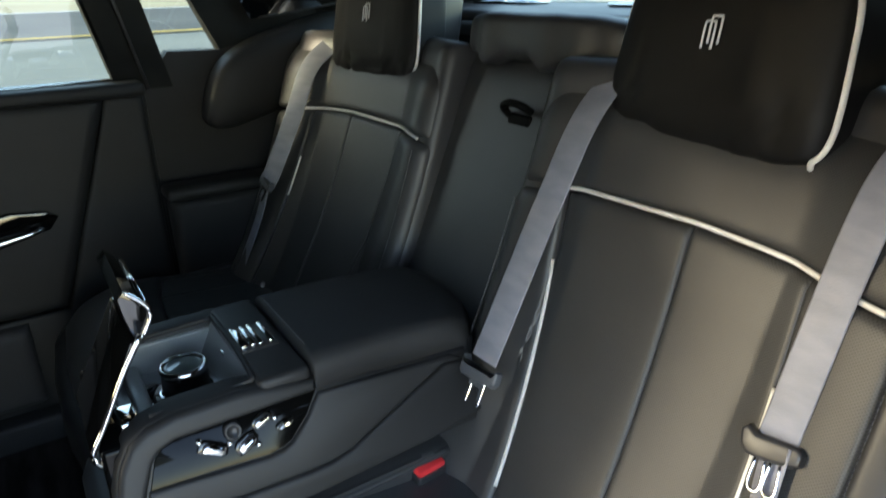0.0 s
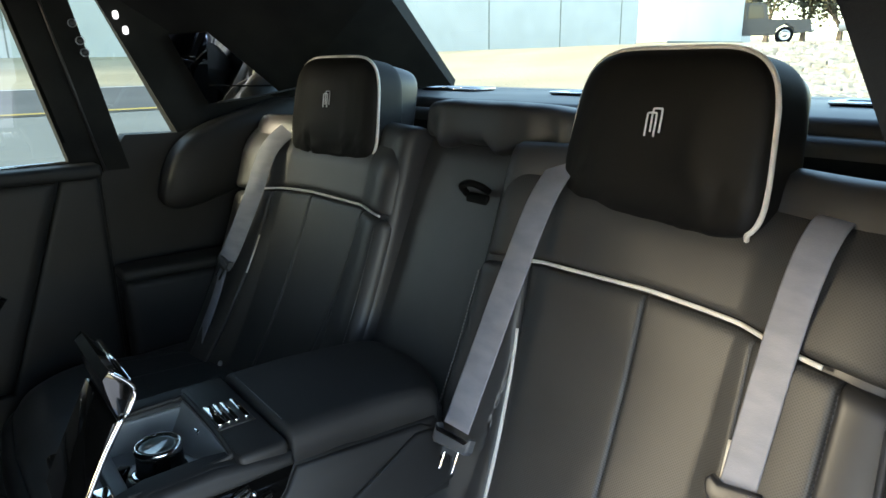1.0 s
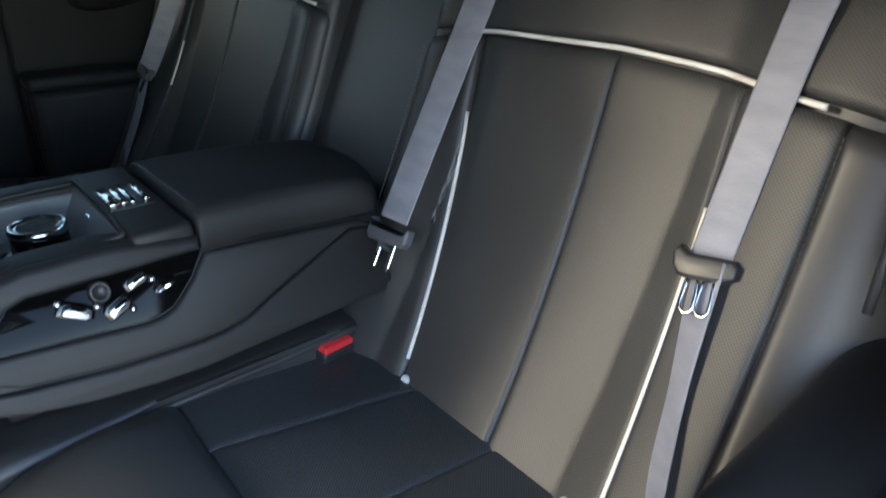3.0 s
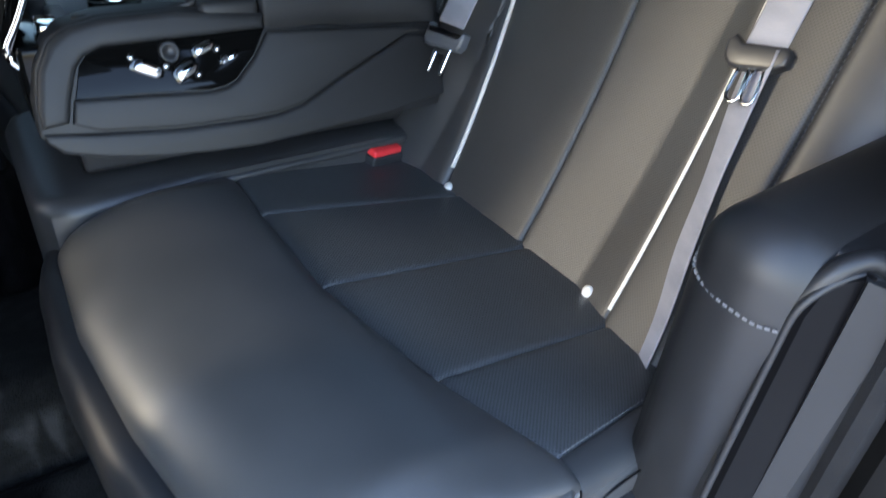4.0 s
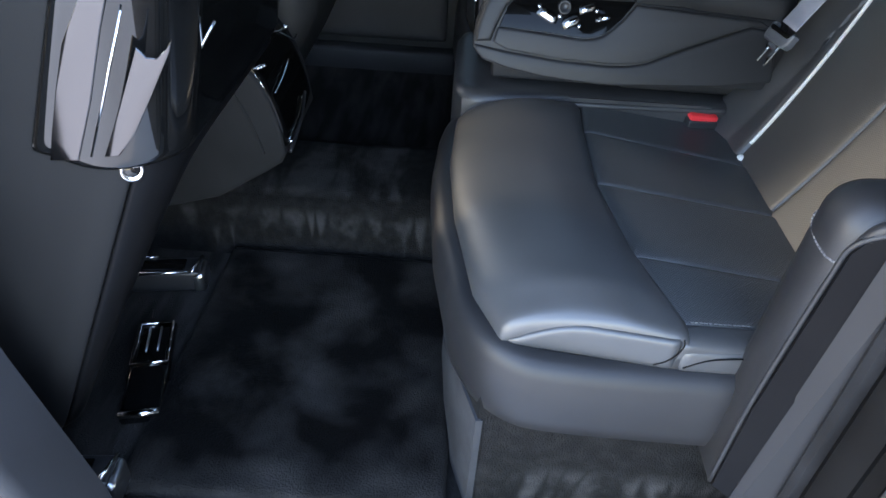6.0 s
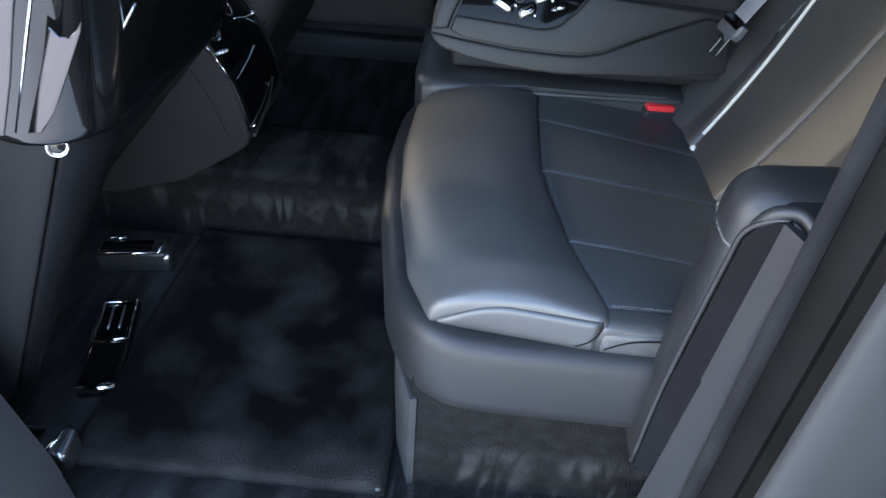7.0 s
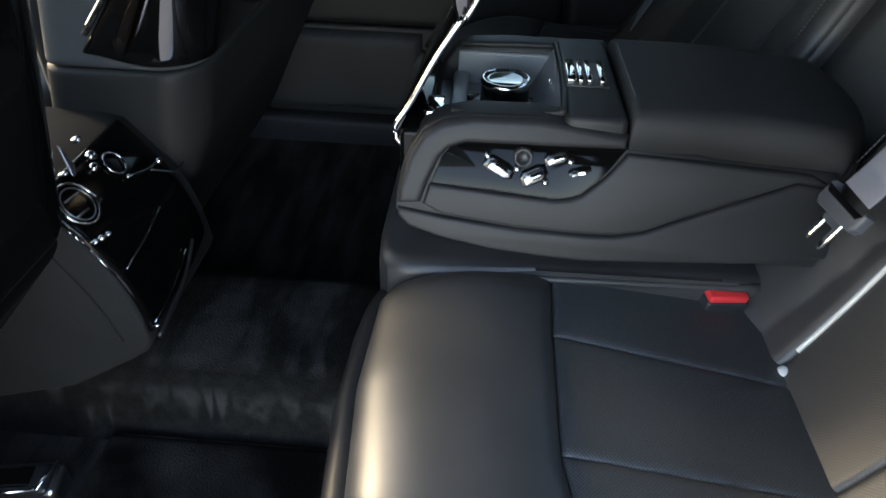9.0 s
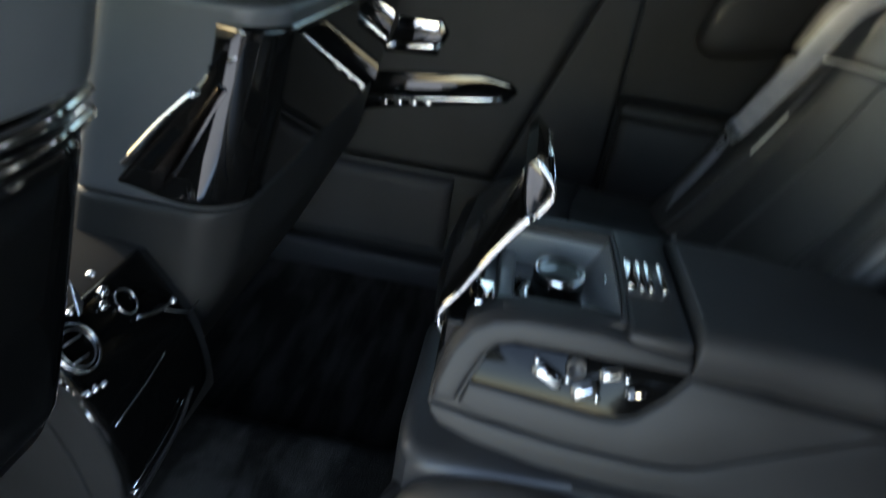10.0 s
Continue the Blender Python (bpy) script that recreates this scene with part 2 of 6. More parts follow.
TUNNEL = brushed_carpet("brushed_tunnel_carpet", 0.012, 0.082, 24.0, (0.010, 0.0096, 0.0092), (0.048, 0.046, 0.044), 0.1035)
UNDER = brushed_carpet("grey_under_seat_carpet", -0.03, 0.085, 38.0, (0.011, 0.0108, 0.0105), (0.050, 0.049, 0.048))
MATPILE = carpet_material("black_lambswool_mat", (0.0022, 0.0020, 0.0019), (0.040, 0.037, 0.034), 9.0, (1, 1, 1), 0.40, 0.74)
ASPHALT = grained("asphalt", (0.075, 0.077, 0.073), (0.11, 0.111, 0.105), 0.85, blotch=0.6, grain=60, bump=0.4, depth=0.01)
SAND = grained("dry_sand", (0.37, 0.30, 0.185), (0.46, 0.385, 0.25), 0.95, blotch=0.35, grain=8, bump=0.6, depth=0.05)
CONCRETE = grained("grey_concrete", (0.17, 0.175, 0.155), (0.215, 0.22, 0.195), 0.9, blotch=0.4, grain=30, bump=0.3, depth=0.01)
# Paler than CONCRETE so the unseen near ground reflects light into the cabin.
BOUNCE_GROUND = grained("bounce_concrete", (0.44, 0.44, 0.43), (0.52, 0.52, 0.51), 0.9, blotch=0.4, grain=30, bump=0.3, depth=0.01)
STUCCO = grained("white_stucco", (0.53, 0.53, 0.50), (0.59, 0.59, 0.56), 0.9, blotch=0.5, grain=25, bump=0.3, depth=0.01)
YELLOW = grained("yellow_road_paint", (0.45, 0.30, 0.05), (0.52, 0.36, 0.07), 0.7, blotch=2, grain=40)
WHITE = grained("white_road_paint", (0.46, 0.46, 0.44), (0.55, 0.55, 0.53), 0.7, blotch=2, grain=40)


# ---- mesh helpers ----
def thing(name, at, label, category, group="", kind=""):
    e = new(name)
    e.empty_display_size = 0.05
    e.location = at
    return tagged(e, label, category, group, kind)


def mesh_data(name, verts, faces, mat, smooth=True):
    me = bpy.data.meshes.new(name)
    me.from_pydata([tuple(map(float, v)) for v in verts], [], [tuple(f) for f in faces])
    me.materials.append(mat)
    me.validate()
    if smooth:
        me.polygons.foreach_set("use_smooth", [True] * len(me.polygons))
    me.update()
    return me


def under(ob, parent):
    """Parts are modelled in world coordinates."""
    if parent is not None:
        ob.parent = parent
        ob.matrix_parent_inverse = parent.matrix_basis.inverted() if parent.type == "EMPTY" else Matrix()
    return ob


def turn_about(e, at, degrees):
    """Turns a thing with its parts about an upright axis."""
    c = Matrix.Translation(at)
    e.matrix_basis = c @ Matrix.Rotation(radians(degrees), 4, "Z") @ c.inverted() @ e.matrix_basis


def raw(name, verts, faces, mat, parent=None, label="", smooth=True):
    ob = under(new(name, mesh_data(name, verts, faces, mat, smooth)), parent)
    return tagged(ob, label)


def part(name, bm, mat, parent=None, label="", smooth=False):
    me = bpy.data.meshes.new(name)
    bmesh.ops.recalc_face_normals(bm, faces=bm.faces[:])
    bm.to_mesh(me)
    bm.free()
    me.materials.append(mat)
    me.polygons.foreach_set("use_smooth", [True] * len(me.polygons))
    if not smooth:
        me.set_sharp_from_angle(angle=radians(38))
    ob = under(new(name, me), parent)
    return tagged(ob, label)


def spread(n):
    """Even steps that crowd towards both ends."""
    k = np.linspace(0, 1, n)
    return 0.45 * k + 0.55 * (0.5 - 0.5 * np.cos(np.pi * k))


def pad(name, S, P, mat, parent, puff=0.01, edges=((0.02, 0.008),) * 4, n=(30, 30), skirt=0.02, flip=False, label="", extra=None):
    """An upholstered panel. S(a, b) is the base surface, P(s, t) gives (a, b); edges: (radius, drop) at s=0, s=1, t=0, t=1."""
    s, t = np.meshgrid(spread(n[0]), spread(n[1]), indexing="ij")
    a, b = P(s, t)
    e = 1e-4
    pos = np.stack(S(a, b), -1)
    da = np.stack(S(a + e, b), -1) - pos
    db = np.stack(S(a, b + e), -1) - pos
    nor = np.cross(da, db)
    nor /= np.linalg.norm(nor, axis=-1, keepdims=True)
    if flip:
        nor = -nor
    ls = np.zeros_like(s)
    ls[1:] = np.cumsum(np.linalg.norm(np.diff(pos, axis=0), axis=-1), 0)
    lt = np.zeros_like(s)
    lt[:, 1:] = np.cumsum(np.linalg.norm(np.diff(pos, axis=1), axis=-1), 1)
    dist = (ls, ls[-1:] - ls, lt, lt[:, -1:] - lt)
    h = np.full_like(s, puff)
    for d, (r, drop) in zip(dist, edges):
        q = np.clip(d / max(r, 1e-5), 0, 1)
        h -= drop * (1 - np.sqrt(np.clip(1 - (1 - q) ** 2, 0, 1)))
    if extra is not None:
        h += extra(a, b, dist)
    top = pos + nor * h[..., None]
    m, k = s.shape
    verts = list(top.reshape(-1, 3))
    faces = []
    idx = np.arange(m * k).reshape(m, k)
    for i in range(m - 1):
        for j in range(k - 1):
            f = (idx[i, j], idx[i + 1, j], idx[i + 1, j + 1], idx[i, j + 1])
            faces.append(f[::-1] if flip else f)
    ring = list(idx[:, 0]) + list(idx[-1, 1:]) + list(idx[-2::-1, -1]) + list(idx[0, -2:0:-1])
    flat_top, flat_n = top.reshape(-1, 3), nor.reshape(-1, 3)
    base = len(verts)
    for r in ring:
        verts.append(flat_top[r] - flat_n[r] * skirt)
    c = len(ring)
    for i in range(c):
        f = (ring[(i + 1) % c], ring[i], base + i, base + (i + 1) % c)
        faces.append(f[::-1] if flip else f)
    back = tuple(base + i for i in range(c))
    faces.append(back if flip else back[::-1])
    ob = raw(name, verts, faces, mat, parent, label)
    return ob


def smooth_path(pts, per=8, closed=False):
    """Catmull-Rom through the points."""
    p = [Vector(q) for q in pts]
    out = []
    c = len(p)
    for i in range(c if closed else c - 1):
        p0 = p[(i - 1) % c] if closed or i > 0 else p[i] * 2 - p[i + 1]
        p1, p2 = p[i], p[(i + 1) % c]
        p3 = p[(i + 2) % c] if closed or i + 2 < c else p2 * 2 - p1
        for k in range(per):
            u = k / per
            out.append(0.5 * ((2 * p1) + (p2 - p0) * u + (2 * p0 - 5 * p1 + 4 * p2 - p3) * u * u + (3 * p1 - p0 - 3 * p2 + p3) * u ** 3))
    if not closed:
        out.append(p[-1])
    return out


def sweep(name, path, ring, mat, parent=None, label="", closed=False, up=(0, 0, 1), caps=True, smooth=True, close_ring=True):
    """Carries the outline ring, (side, up) pairs, along the path. side is to the right of the way."""
    path = [Vector(q) for q in path]
    up = Vector(up)
    verts, faces, c, r = [], [], len(path), len(ring)
    for i, q in enumerate(path):
        a = path[(i - 1) % c] if closed or i > 0 else q
        b = path[(i + 1) % c] if closed or i + 1 < c else q
        d = (b - a).normalized()
        side = d.cross(up)
        side = side.normalized() if side.length > 1e-6 else Vector((1, 0, 0))
        top = side.cross(d).normalized()
        for o, h in ring:
            verts.append(q + side * o + top * h)
    for i in range(c if closed else c - 1):
        for j in range(r if close_ring else r - 1):
            faces.append((i * r + j, i * r + (j + 1) % r, (i + 1) % c * r + (j + 1) % r, (i + 1) % c * r + j))
    if caps and not closed and close_ring:
        faces += [tuple(range(r))[::-1], tuple(range((c - 1) * r, c * r))]
    bm = bmesh.new()
    vs = [bm.verts.new(v) for v in verts]
    for f in faces:
        try:
            bm.faces.new([vs[i] for i in f])
        except ValueError:
            pass
    return part(name, bm, mat, parent, label, smooth)


def round_ring(r, n=8, squash=1.0):
    return [(r * math.cos(2 * math.pi * i / n), squash * r * math.sin(2 * math.pi * i / n)) for i in range(n)]


def tube(name, pts, r, mat, parent=None, label="", per=8, closed=False, n=8, up=(0, 0, 1)):
    return sweep(name, smooth_path(pts, per, closed) if per else pts, round_ring(r, n), mat, parent, label, closed, up)


def rbox(name, lo, hi, bevel, mat, parent=None, label="", m=None, segments=3):
    """A block with rounded edges between two corners; m turns it about its centre."""
    bm = bmesh.new()
    bmesh.ops.create_cube(bm, size=1)
    lo, hi = Vector(lo), Vector(hi)
    c, d = (lo + hi) / 2, hi - lo
    for v in bm.verts:
        v.co = Vector((v.co.x * d.x, v.co.y * d.y, v.co.z * d.z))
    if bevel:
        bmesh.ops.bevel(bm, geom=bm.edges[:], offset=bevel, segments=segments, profile=0.5, affect="EDGES")
    bm.transform(Matrix.Translation(c) @ (m or Matrix()))
    ob = part(name, bm, mat, parent, label, True)
    return ob


def plate(name, outline, depth, m, mat, parent=None, label="", bevel=0.0, segments=2, hole=None):
    """A flat outline (u, v) given a thickness along its normal, placed by m."""
    bm = bmesh.new()
    vs = [bm.verts.new((u, v, 0)) for u, v in outline]
    f = bm.faces.new(vs)
    res = bmesh.ops.extrude_face_region(bm, geom=[f])
    for v in [g for g in res["geom"] if isinstance(g, bmesh.types.BMVert)]:
        v.co.z += depth
    if bevel:
        edges = [e for e in bm.edges if all(abs(v.co.z - depth) < 1e-6 for v in e.verts)]
        bmesh.ops.bevel(bm, geom=edges, offset=bevel, segments=segments, profile=0.5, affect="EDGES")
    bm.transform(m)
    return part(name, bm, mat, parent, label)


def lathe(name, prof, m, mat, parent=None, label="", n=32):
    """Turns (radius, height) pairs about the local z axis."""
    bm = bmesh.new()
    rows = []
    for r, h in prof:
        if r < 1e-6:
            rows.append([bm.verts.new((0, 0, h))])
        else:
            rows.append([bm.verts.new((r * math.cos(2 * math.pi * i / n), r * math.sin(2 * math.pi * i / n), h)) for i in range(n)])
    for a, b in zip(rows, rows[1:]):
        for i in range(n):
            j = (i + 1) % n
            q = [a[i % len(a)], a[j % len(a)], b[j % len(b)], b[i % len(b)]]
            q = list(dict.fromkeys(q))
            if len(q) > 2:
                bm.faces.new(q)
    bm.transform(m)
    return part(name, bm, mat, parent, label, True)


def superblob(name, half, exp, m, mat, parent=None, label="", n=(40, 56), warp=None):
    """A soft block: an ellipsoid squared off by exp (1 round, 0.2 boxy)."""
    exp, ev = exp if isinstance(exp, tuple) else (exp, exp)
    u = np.linspace(-np.pi / 2, np.pi / 2, n[0])
    v = np.linspace(-np.pi, np.pi, n[1], endpoint=False)
    U, V = np.meshgrid(u, v, indexing="ij")
    pw = lambda w, e: np.sign(w) * np.abs(w) ** e
    x = half[0] * pw(np.cos(U), exp) * pw(np.cos(V), ev)
    y = half[1] * pw(np.cos(U), exp) * pw(np.sin(V), ev)
    z = half[2] * pw(np.sin(U), exp)
    P = np.stack([x, y, z], -1)
    if warp is not None:
        P = warp(P)
    R = np.array(m)
    P = P @ R[:3, :3].T + R[:3, 3]
    idx = np.arange(n[0] * n[1]).reshape(n)
    faces = []
    for i in range(n[0] - 1):
        for j in range(n[1]):
            k = (j + 1) % n[1]
            faces.append((idx[i, j], idx[i, k], idx[i + 1, k], idx[i + 1, j]))
    return raw(name, P.reshape(-1, 3), faces, mat, parent, label)


def lerp(x, xs, ys):
    return np.interp(x, xs, ys)


def stitches(name, pts, parent, mat=THREAD, gap=0.0048, r=0.0005, up=(0, 0, 1), label=""):
    """A row of short raised threads along a line, in one mesh."""
    path = smooth_path(pts, 40)
    bm = bmesh.new()
    run, last = 0.0, path[0]
    upv = Vector(up)
    for a, b in zip(path, path[1:]):
        run += (b - a).length
        if run >= gap:
            run = 0.0
            d = (b - a).normalized()
            side = d.cross(upv).normalized()
            mrot = Matrix((d, side, d.cross(side))).transposed().to_4x4()
            res = bmesh.ops.create_cube(bm, size=1)
            for v in res["verts"]:
                v.co = Vector((v.co.x * gap * 0.62, v.co.y * r * 2, v.co.z * r * 2))
                v.co = mrot @ v.co + a
    return part(name, bm, mat, parent, label)


def slab(name, poly, thick, mat, parent=None, label="", kind="", category=""):
    """A flat polygon in space, given a thickness away from its normal."""
    p = [Vector(q) for q in poly]
    n = (p[1] - p[0]).cross(p[2] - p[0]).normalized()
    bm = bmesh.new()
    a = [bm.verts.new(q) for q in p]
    b = [bm.verts.new(q - n * thick) for q in p]
    bm.faces.new(a)
    bm.faces.new(b[::-1])
    for i in range(len(p)):
        j = (i + 1) % len(p)
        bm.faces.new((a[i], b[i], b[j], a[j]))
    ob = part(name, bm, mat, parent, label)
    if kind:
        tagged(ob, label, category, kind=kind)
    return ob


XZ = Matrix(((1, 0, 0, 0), (0, 0, -1, 0), (0, 1, 0, 0), (0, 0, 0, 1)))  # plan (u, v) -> (x, z), depth towards -y


def side(y):
    return Matrix.Translation((0, y, 0)) @ XZ


# ---- floor and tunnel ----
def carpet_sheet():
    xs = np.linspace(-1.9, 0.3, 160)
    prof = [(-0.80, 0.02), (-0.75, 0.015), (-0.72, 0.0), (-0.235, 0.0), (-0.222, 0.008), (-0.208, 0.05), (-0.196, 0.088), (-0.184, 0.100), (-0.160, 0.105), (0.005, 0.105), (0.028, 0.098), (0.036, 0.08), (0.040, -0.02), (0.055, -0.03), (0.70, -0.03), (0.76, 0.0)]
    fine = []
    for (a, b), (c, d) in zip(prof, prof[1:]):
        k = max(1, int(math.hypot(c - a, d - b) / 0.02))
        fine += [(a + (c - a) * i / k, b + (d - b) * i / k) for i in range(k)]
    fine.append(prof[-1])
    verts, faces = [], []
    for x in xs:
        for y, z in fine:
            j = noise.noise((x * 25, y * 25, 0)) * 0.0015
            verts.append((x, y, z + j))
    k = len(fine)
    for i in range(len(xs) - 1):
        for j in range(k - 1):
            faces.append((i * k + j, (i + 1) * k + j, (i + 1) * k + j + 1, i * k + j + 1))
    ob = raw("floor", verts, faces, CARPET)
    ob.data.materials.append(TUNNEL)
    ob.data.materials.append(UNDER)
    for p in ob.data.polygons:
        p.material_index = 1 if -0.236 < p.center.y < 0.030 else (2 if p.center.x > -0.405 and p.center.y < -0.2 else 0)
    tagged(ob, "black deep-pile carpet over the floor and centre tunnel", "carpet", kind="structure")


carpet_sheet()


def floor_mat():
    e = thing("floor_mat", (-0.60, -0.48, 0.0), "black lambswool floor mat in front of the seat", "floor mat")
    S = lambda a, b: (a, b, 0.004 + 0 * a)
    out = lambda a, b, d: 0.0025 * np.vectorize(lambda x, y: noise.noise((x * 18, y * 18, 3)))(a, b)
    pad("mat_body", S, lambda s, t: (-0.80 + s * 0.405, -0.72 + t * 0.488), MATPILE, e, 0.014, ((0.012, 0.010),) * 4, (70, 80), 0.012, extra=out)
    path = [(-0.795, -0.234, 0.010), (-0.40, -0.234, 0.010)]
    tube("binding", path, 0.004, LEATHER, e, "black bound edge")
    tube("binding", [(-0.404, -0.262, 0.010), (-0.404, -0.72, 0.010)], 0.004, LEATHER, e, "black bound edge")


floor_mat()


# ---- seats ----
PROFILE = np.polyfit([0.22, 0.30, 0.40, 0.50, 0.58, 0.66, 0.75, 0.84], [-0.045, 0.004, 0.065, 0.118, 0.150, 0.172, 0.204, 0.236], 3)


CANT = 6.0  # the rear seats turn a little towards each other


def back_x(q, z):
    w = np.clip(np.abs(q) - 0.14, 0, None)
    fold = np.where(w < 0.11, 0.026 * np.sin(np.pi / 2 * w / 0.11), 0.026 - 1.6 * (w - 0.11) ** 2)
    return np.polyval(PROFILE, z) - fold


def rear_seat(sgn, label):
    e = thing("rear_seat", (-0.2, sgn * 0.385, 0.0), label, "car seat", "rear seats")
    near = sgn < 0
    Y = lambda q: sgn * (0.385 - q)
    back = lambda q, z: (back_x(q, z), Y(q), z)
    F = near
    QI = lambda z: lerp(z, [0.24, 0.30, 0.58, 0.66], [0.083, 0.092, 0.146, 0.155])
    QC = lambda z: lerp(z, [0.24, 0.29, 0.665], [-0.052, -0.051, -0.026])
    QO = lambda z: lerp(z, [0.24, 0.29, 0.66], [-0.198, -0.195, -0.164])
    QE = lambda z: lerp(z, [0.24, 0.655], [-0.262, -0.250])
    top = lambda q: lerp(q, [-0.36, -0.24, -0.10, -0.03, 0.142, 0.225, 0.26], [0.640, 0.654, 0.664, 0.667, 0.663, 0.658, 0.654])
    seam = ((0.007, 0.0040), (0.007, 0.0040), (0.02, 0.008), (0.018, 0.006))

    def panel(name, left, right, mat, puff=0.012, edges=seam, n=(26, 60), lab=""):
        def P(s, t):
            z = 0.235 + t * 0.42
            q = left(z) * (1 - s) + right(z) * s
            return q, 0.235 + t * (top(q) - 0.004 - 0.235)
        return pad(name, back, P, mat, e, puff, edges, n, 0.03, F, lab)

    body = pad("backrest", lambda q, z: (back_x(q, z) + 0.004, Y(q), z), lambda s, t: (-0.35 + s * 0.595, 0.20 + t * 0.62), LEATHER, e, 0.0, ((0.10, 0.08), (0.03, 0.02), (0.03, 0.02), (0.03, 0.02)), (40, 40), 0.11, F)
    panel("centre_panel", QC, QI, PERF, lab="perforated black leather panel")
    panel("centre_panel", QO, QC, PERF, lab="perforated black leather panel")
    panel("side_panel", QI, lambda z: 0.240 + 0 * z, LEATHER, 0.016, ((0.014, 0.010), (0.05, 0.035), (0.02, 0.01), (0.02, 0.012)))
    panel("side_panel", QE, QO, PERF, 0.014)
    panel("outer_bolster", lambda z: -0.365 + 0 * z, QE, LEATHER, 0.012, ((0.10, 0.075), (0.008, 0.005), (0.02, 0.01), (0.02, 0.012)), (26, 50))

    def PS(s, t):
        q = -0.375 + s * 0.615
        lo = top(q) + 0.004
        return q, lo + t * (0.815 - lo)
    pad("shoulder_panel", back, PS, PERF if near else LEATHER, e, 0.012, ((0.10, 0.08), (0.05, 0.04), (0.012, 0.006), (0.10, 0.085)), (60, 40), 0.06, F)

    def on_back(q, z, out=0.0):
        return Vector((float(back_x(np.array(q), np.array(z))) - out * 0.9, Y(q), z + out * 0.35))
    tube("piping", [on_back(q, float(top(np.array(q))) , 0.009) for q in np.linspace(0.168 if near else 0.222, -0.232, 26)], 0.0027, PIPING, e, "white leather piping", per=3)
    tube("piping", [on_back(float(QI(z)), z, 0.0125 if near else 0.004) for z in np.linspace(0.575, 0.315, 14)], 0.0026, PIPING, e, "white leather piping", per=3)
    tube("piping", [on_back(float(QO(z)) + 0.004, z, 0.012) for z in np.linspace(0.56, 0.305 if near else 0.48, 14)], 0.0023, PIPING, e, "white leather piping", per=3)
    for q, z in ((0.084, 0.296), (-0.156, 0.300)):
        d = Matrix.Translation(on_back(q, z, 0.013)) @ pose(0, 0, 0, 0, -62, 0)
        lathe("button", [(0.0, 0.0036), (0.0045, 0.0030), (0.0064, 0.001), (0.0064, -0.008), (0, -0.008)], d, BUTTON, e, "pale grey round button", 20)
    stitches("stitching", [on_back(float(QE(z)), z, 0.009) for z in np.linspace(0.64, 0.25, 12)], e, up=(-1, 0, 0.3))
    stitches("stitching", [on_back(0.222, z, 0.015) for z in np.linspace(0.64, 0.34, 12)], e, up=(-1, 0, 0.3))

    # headrest with its loose pillow
    hr = superblob("headrest", (0.050, 0.112, 0.080), 0.42, Matrix.Translation((0.296, sgn * 0.385, 0.838)) @ Matrix.Rotation(radians(CANT * sgn), 4, "Z") @ pose(0, 0, 0, 0, 12, 0), LEATHER, e, "black leather headrest")
    for s in (-0.05, 0.05):
        tube("headrest_post", [(0.31, sgn * 0.385 + s, 0.70), (0.315, sgn * 0.385 + s, 0.80)], 0.006, CHROME, e, "", 0)

    # cushion
    XF = lambda q: lerp(q, [-0.305, -0.30, -0.24, -0.10, 0.03, 0.15, 0.195], [-0.350, -0.356, -0.384, -0.410, -0.422, -0.418, -0.402])
    XI = lambda q: lerp(q, [-0.300, -0.195, -0.135, -0.052, 0.09, 0.175, 0.195], [-0.176, -0.211, -0.222, -0.236, -0.236, -0.232, -0.231])
    zt = lambda x: 0.316 - 0.11 * np.clip(x + 0.24, 0, None)
    seat = lambda x, q: (x, Y(q), zt(x))
    C = not near

    def PF(s, t):
        q = -0.302 - 0.02 * s + t * (0.494 + 0.02 * s)
        return XF(q) * (1 - s) + XI(q) * s, q
    crown = lambda a, b, d: 0.013 * (1 - ((d[0] - d[1] * 1.15) / (d[0] + d[1] * 1.15)) ** 2) * np.clip(np.minimum(d[2], d[3]) / 0.05, 0, 1)
    pad("front_roll", seat, PF, CUSHION_LIT, e, 0.014, ((0.13, 0.042), (0.014, 0.008), (0.018, 0.006), (0.05, 0.022)), (60, 60), 0.03, C, extra=crown)
    cuts = [(0.190, 0.19), (0.088, 0.062), (-0.052, -0.062), (-0.195, -0.200), (-0.296, -0.270)]
    for (a, ar), (b, br) in zip(cuts, cuts[1:]):
        def PI(s, t, a=a, b=b, ar=ar, br=br):
            q0 = b + t * (a - b)
            q1 = br + t * (ar - br)
            q = q0 * (1 - s) + q1 * s
            x0 = XI(q0)
            return x0 * (1 - s) + s * 0.03, q
        pad("seat_panel", seat, PI, PERF_SEAT_LIT, e, 0.010, ((0.012, 0.004), (0.03, 0.012), (0.010, 0.0030), (0.010, 0.0030)), (44, 36), 0.03, C, "perforated black leather panel")

    def PB(s, t):
        x = -0.185 + s * 0.215
        q1 = -0.296 + s * 0.026
        q0 = -0.324 + s * 0.006
        return x, q0 + t * (q1 - q0)
    pad("side_bolster", seat, PB, CUSHION_LIT, e, 0.010, ((0.012, 0.004), (0.02, 0.01), (0.016, 0.010), (0.010, 0.004)), (40, 20), 0.03, C)

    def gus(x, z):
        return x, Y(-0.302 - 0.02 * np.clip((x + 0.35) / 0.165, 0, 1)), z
    pad("gusset", gus, lambda s, t: (-0.350 + s * 0.165, 0.281 + t * (0.002 + 0.036 * np.sin(np.clip(s / 0.5, 0, 1) * np.pi / 2))), CUSHION_LIT, e, 0.004, ((0.02, 0.004), (0.01, 0.004), (0.005, 0.003), (0.006, 0.004)), (30, 12), 0.02, not F)
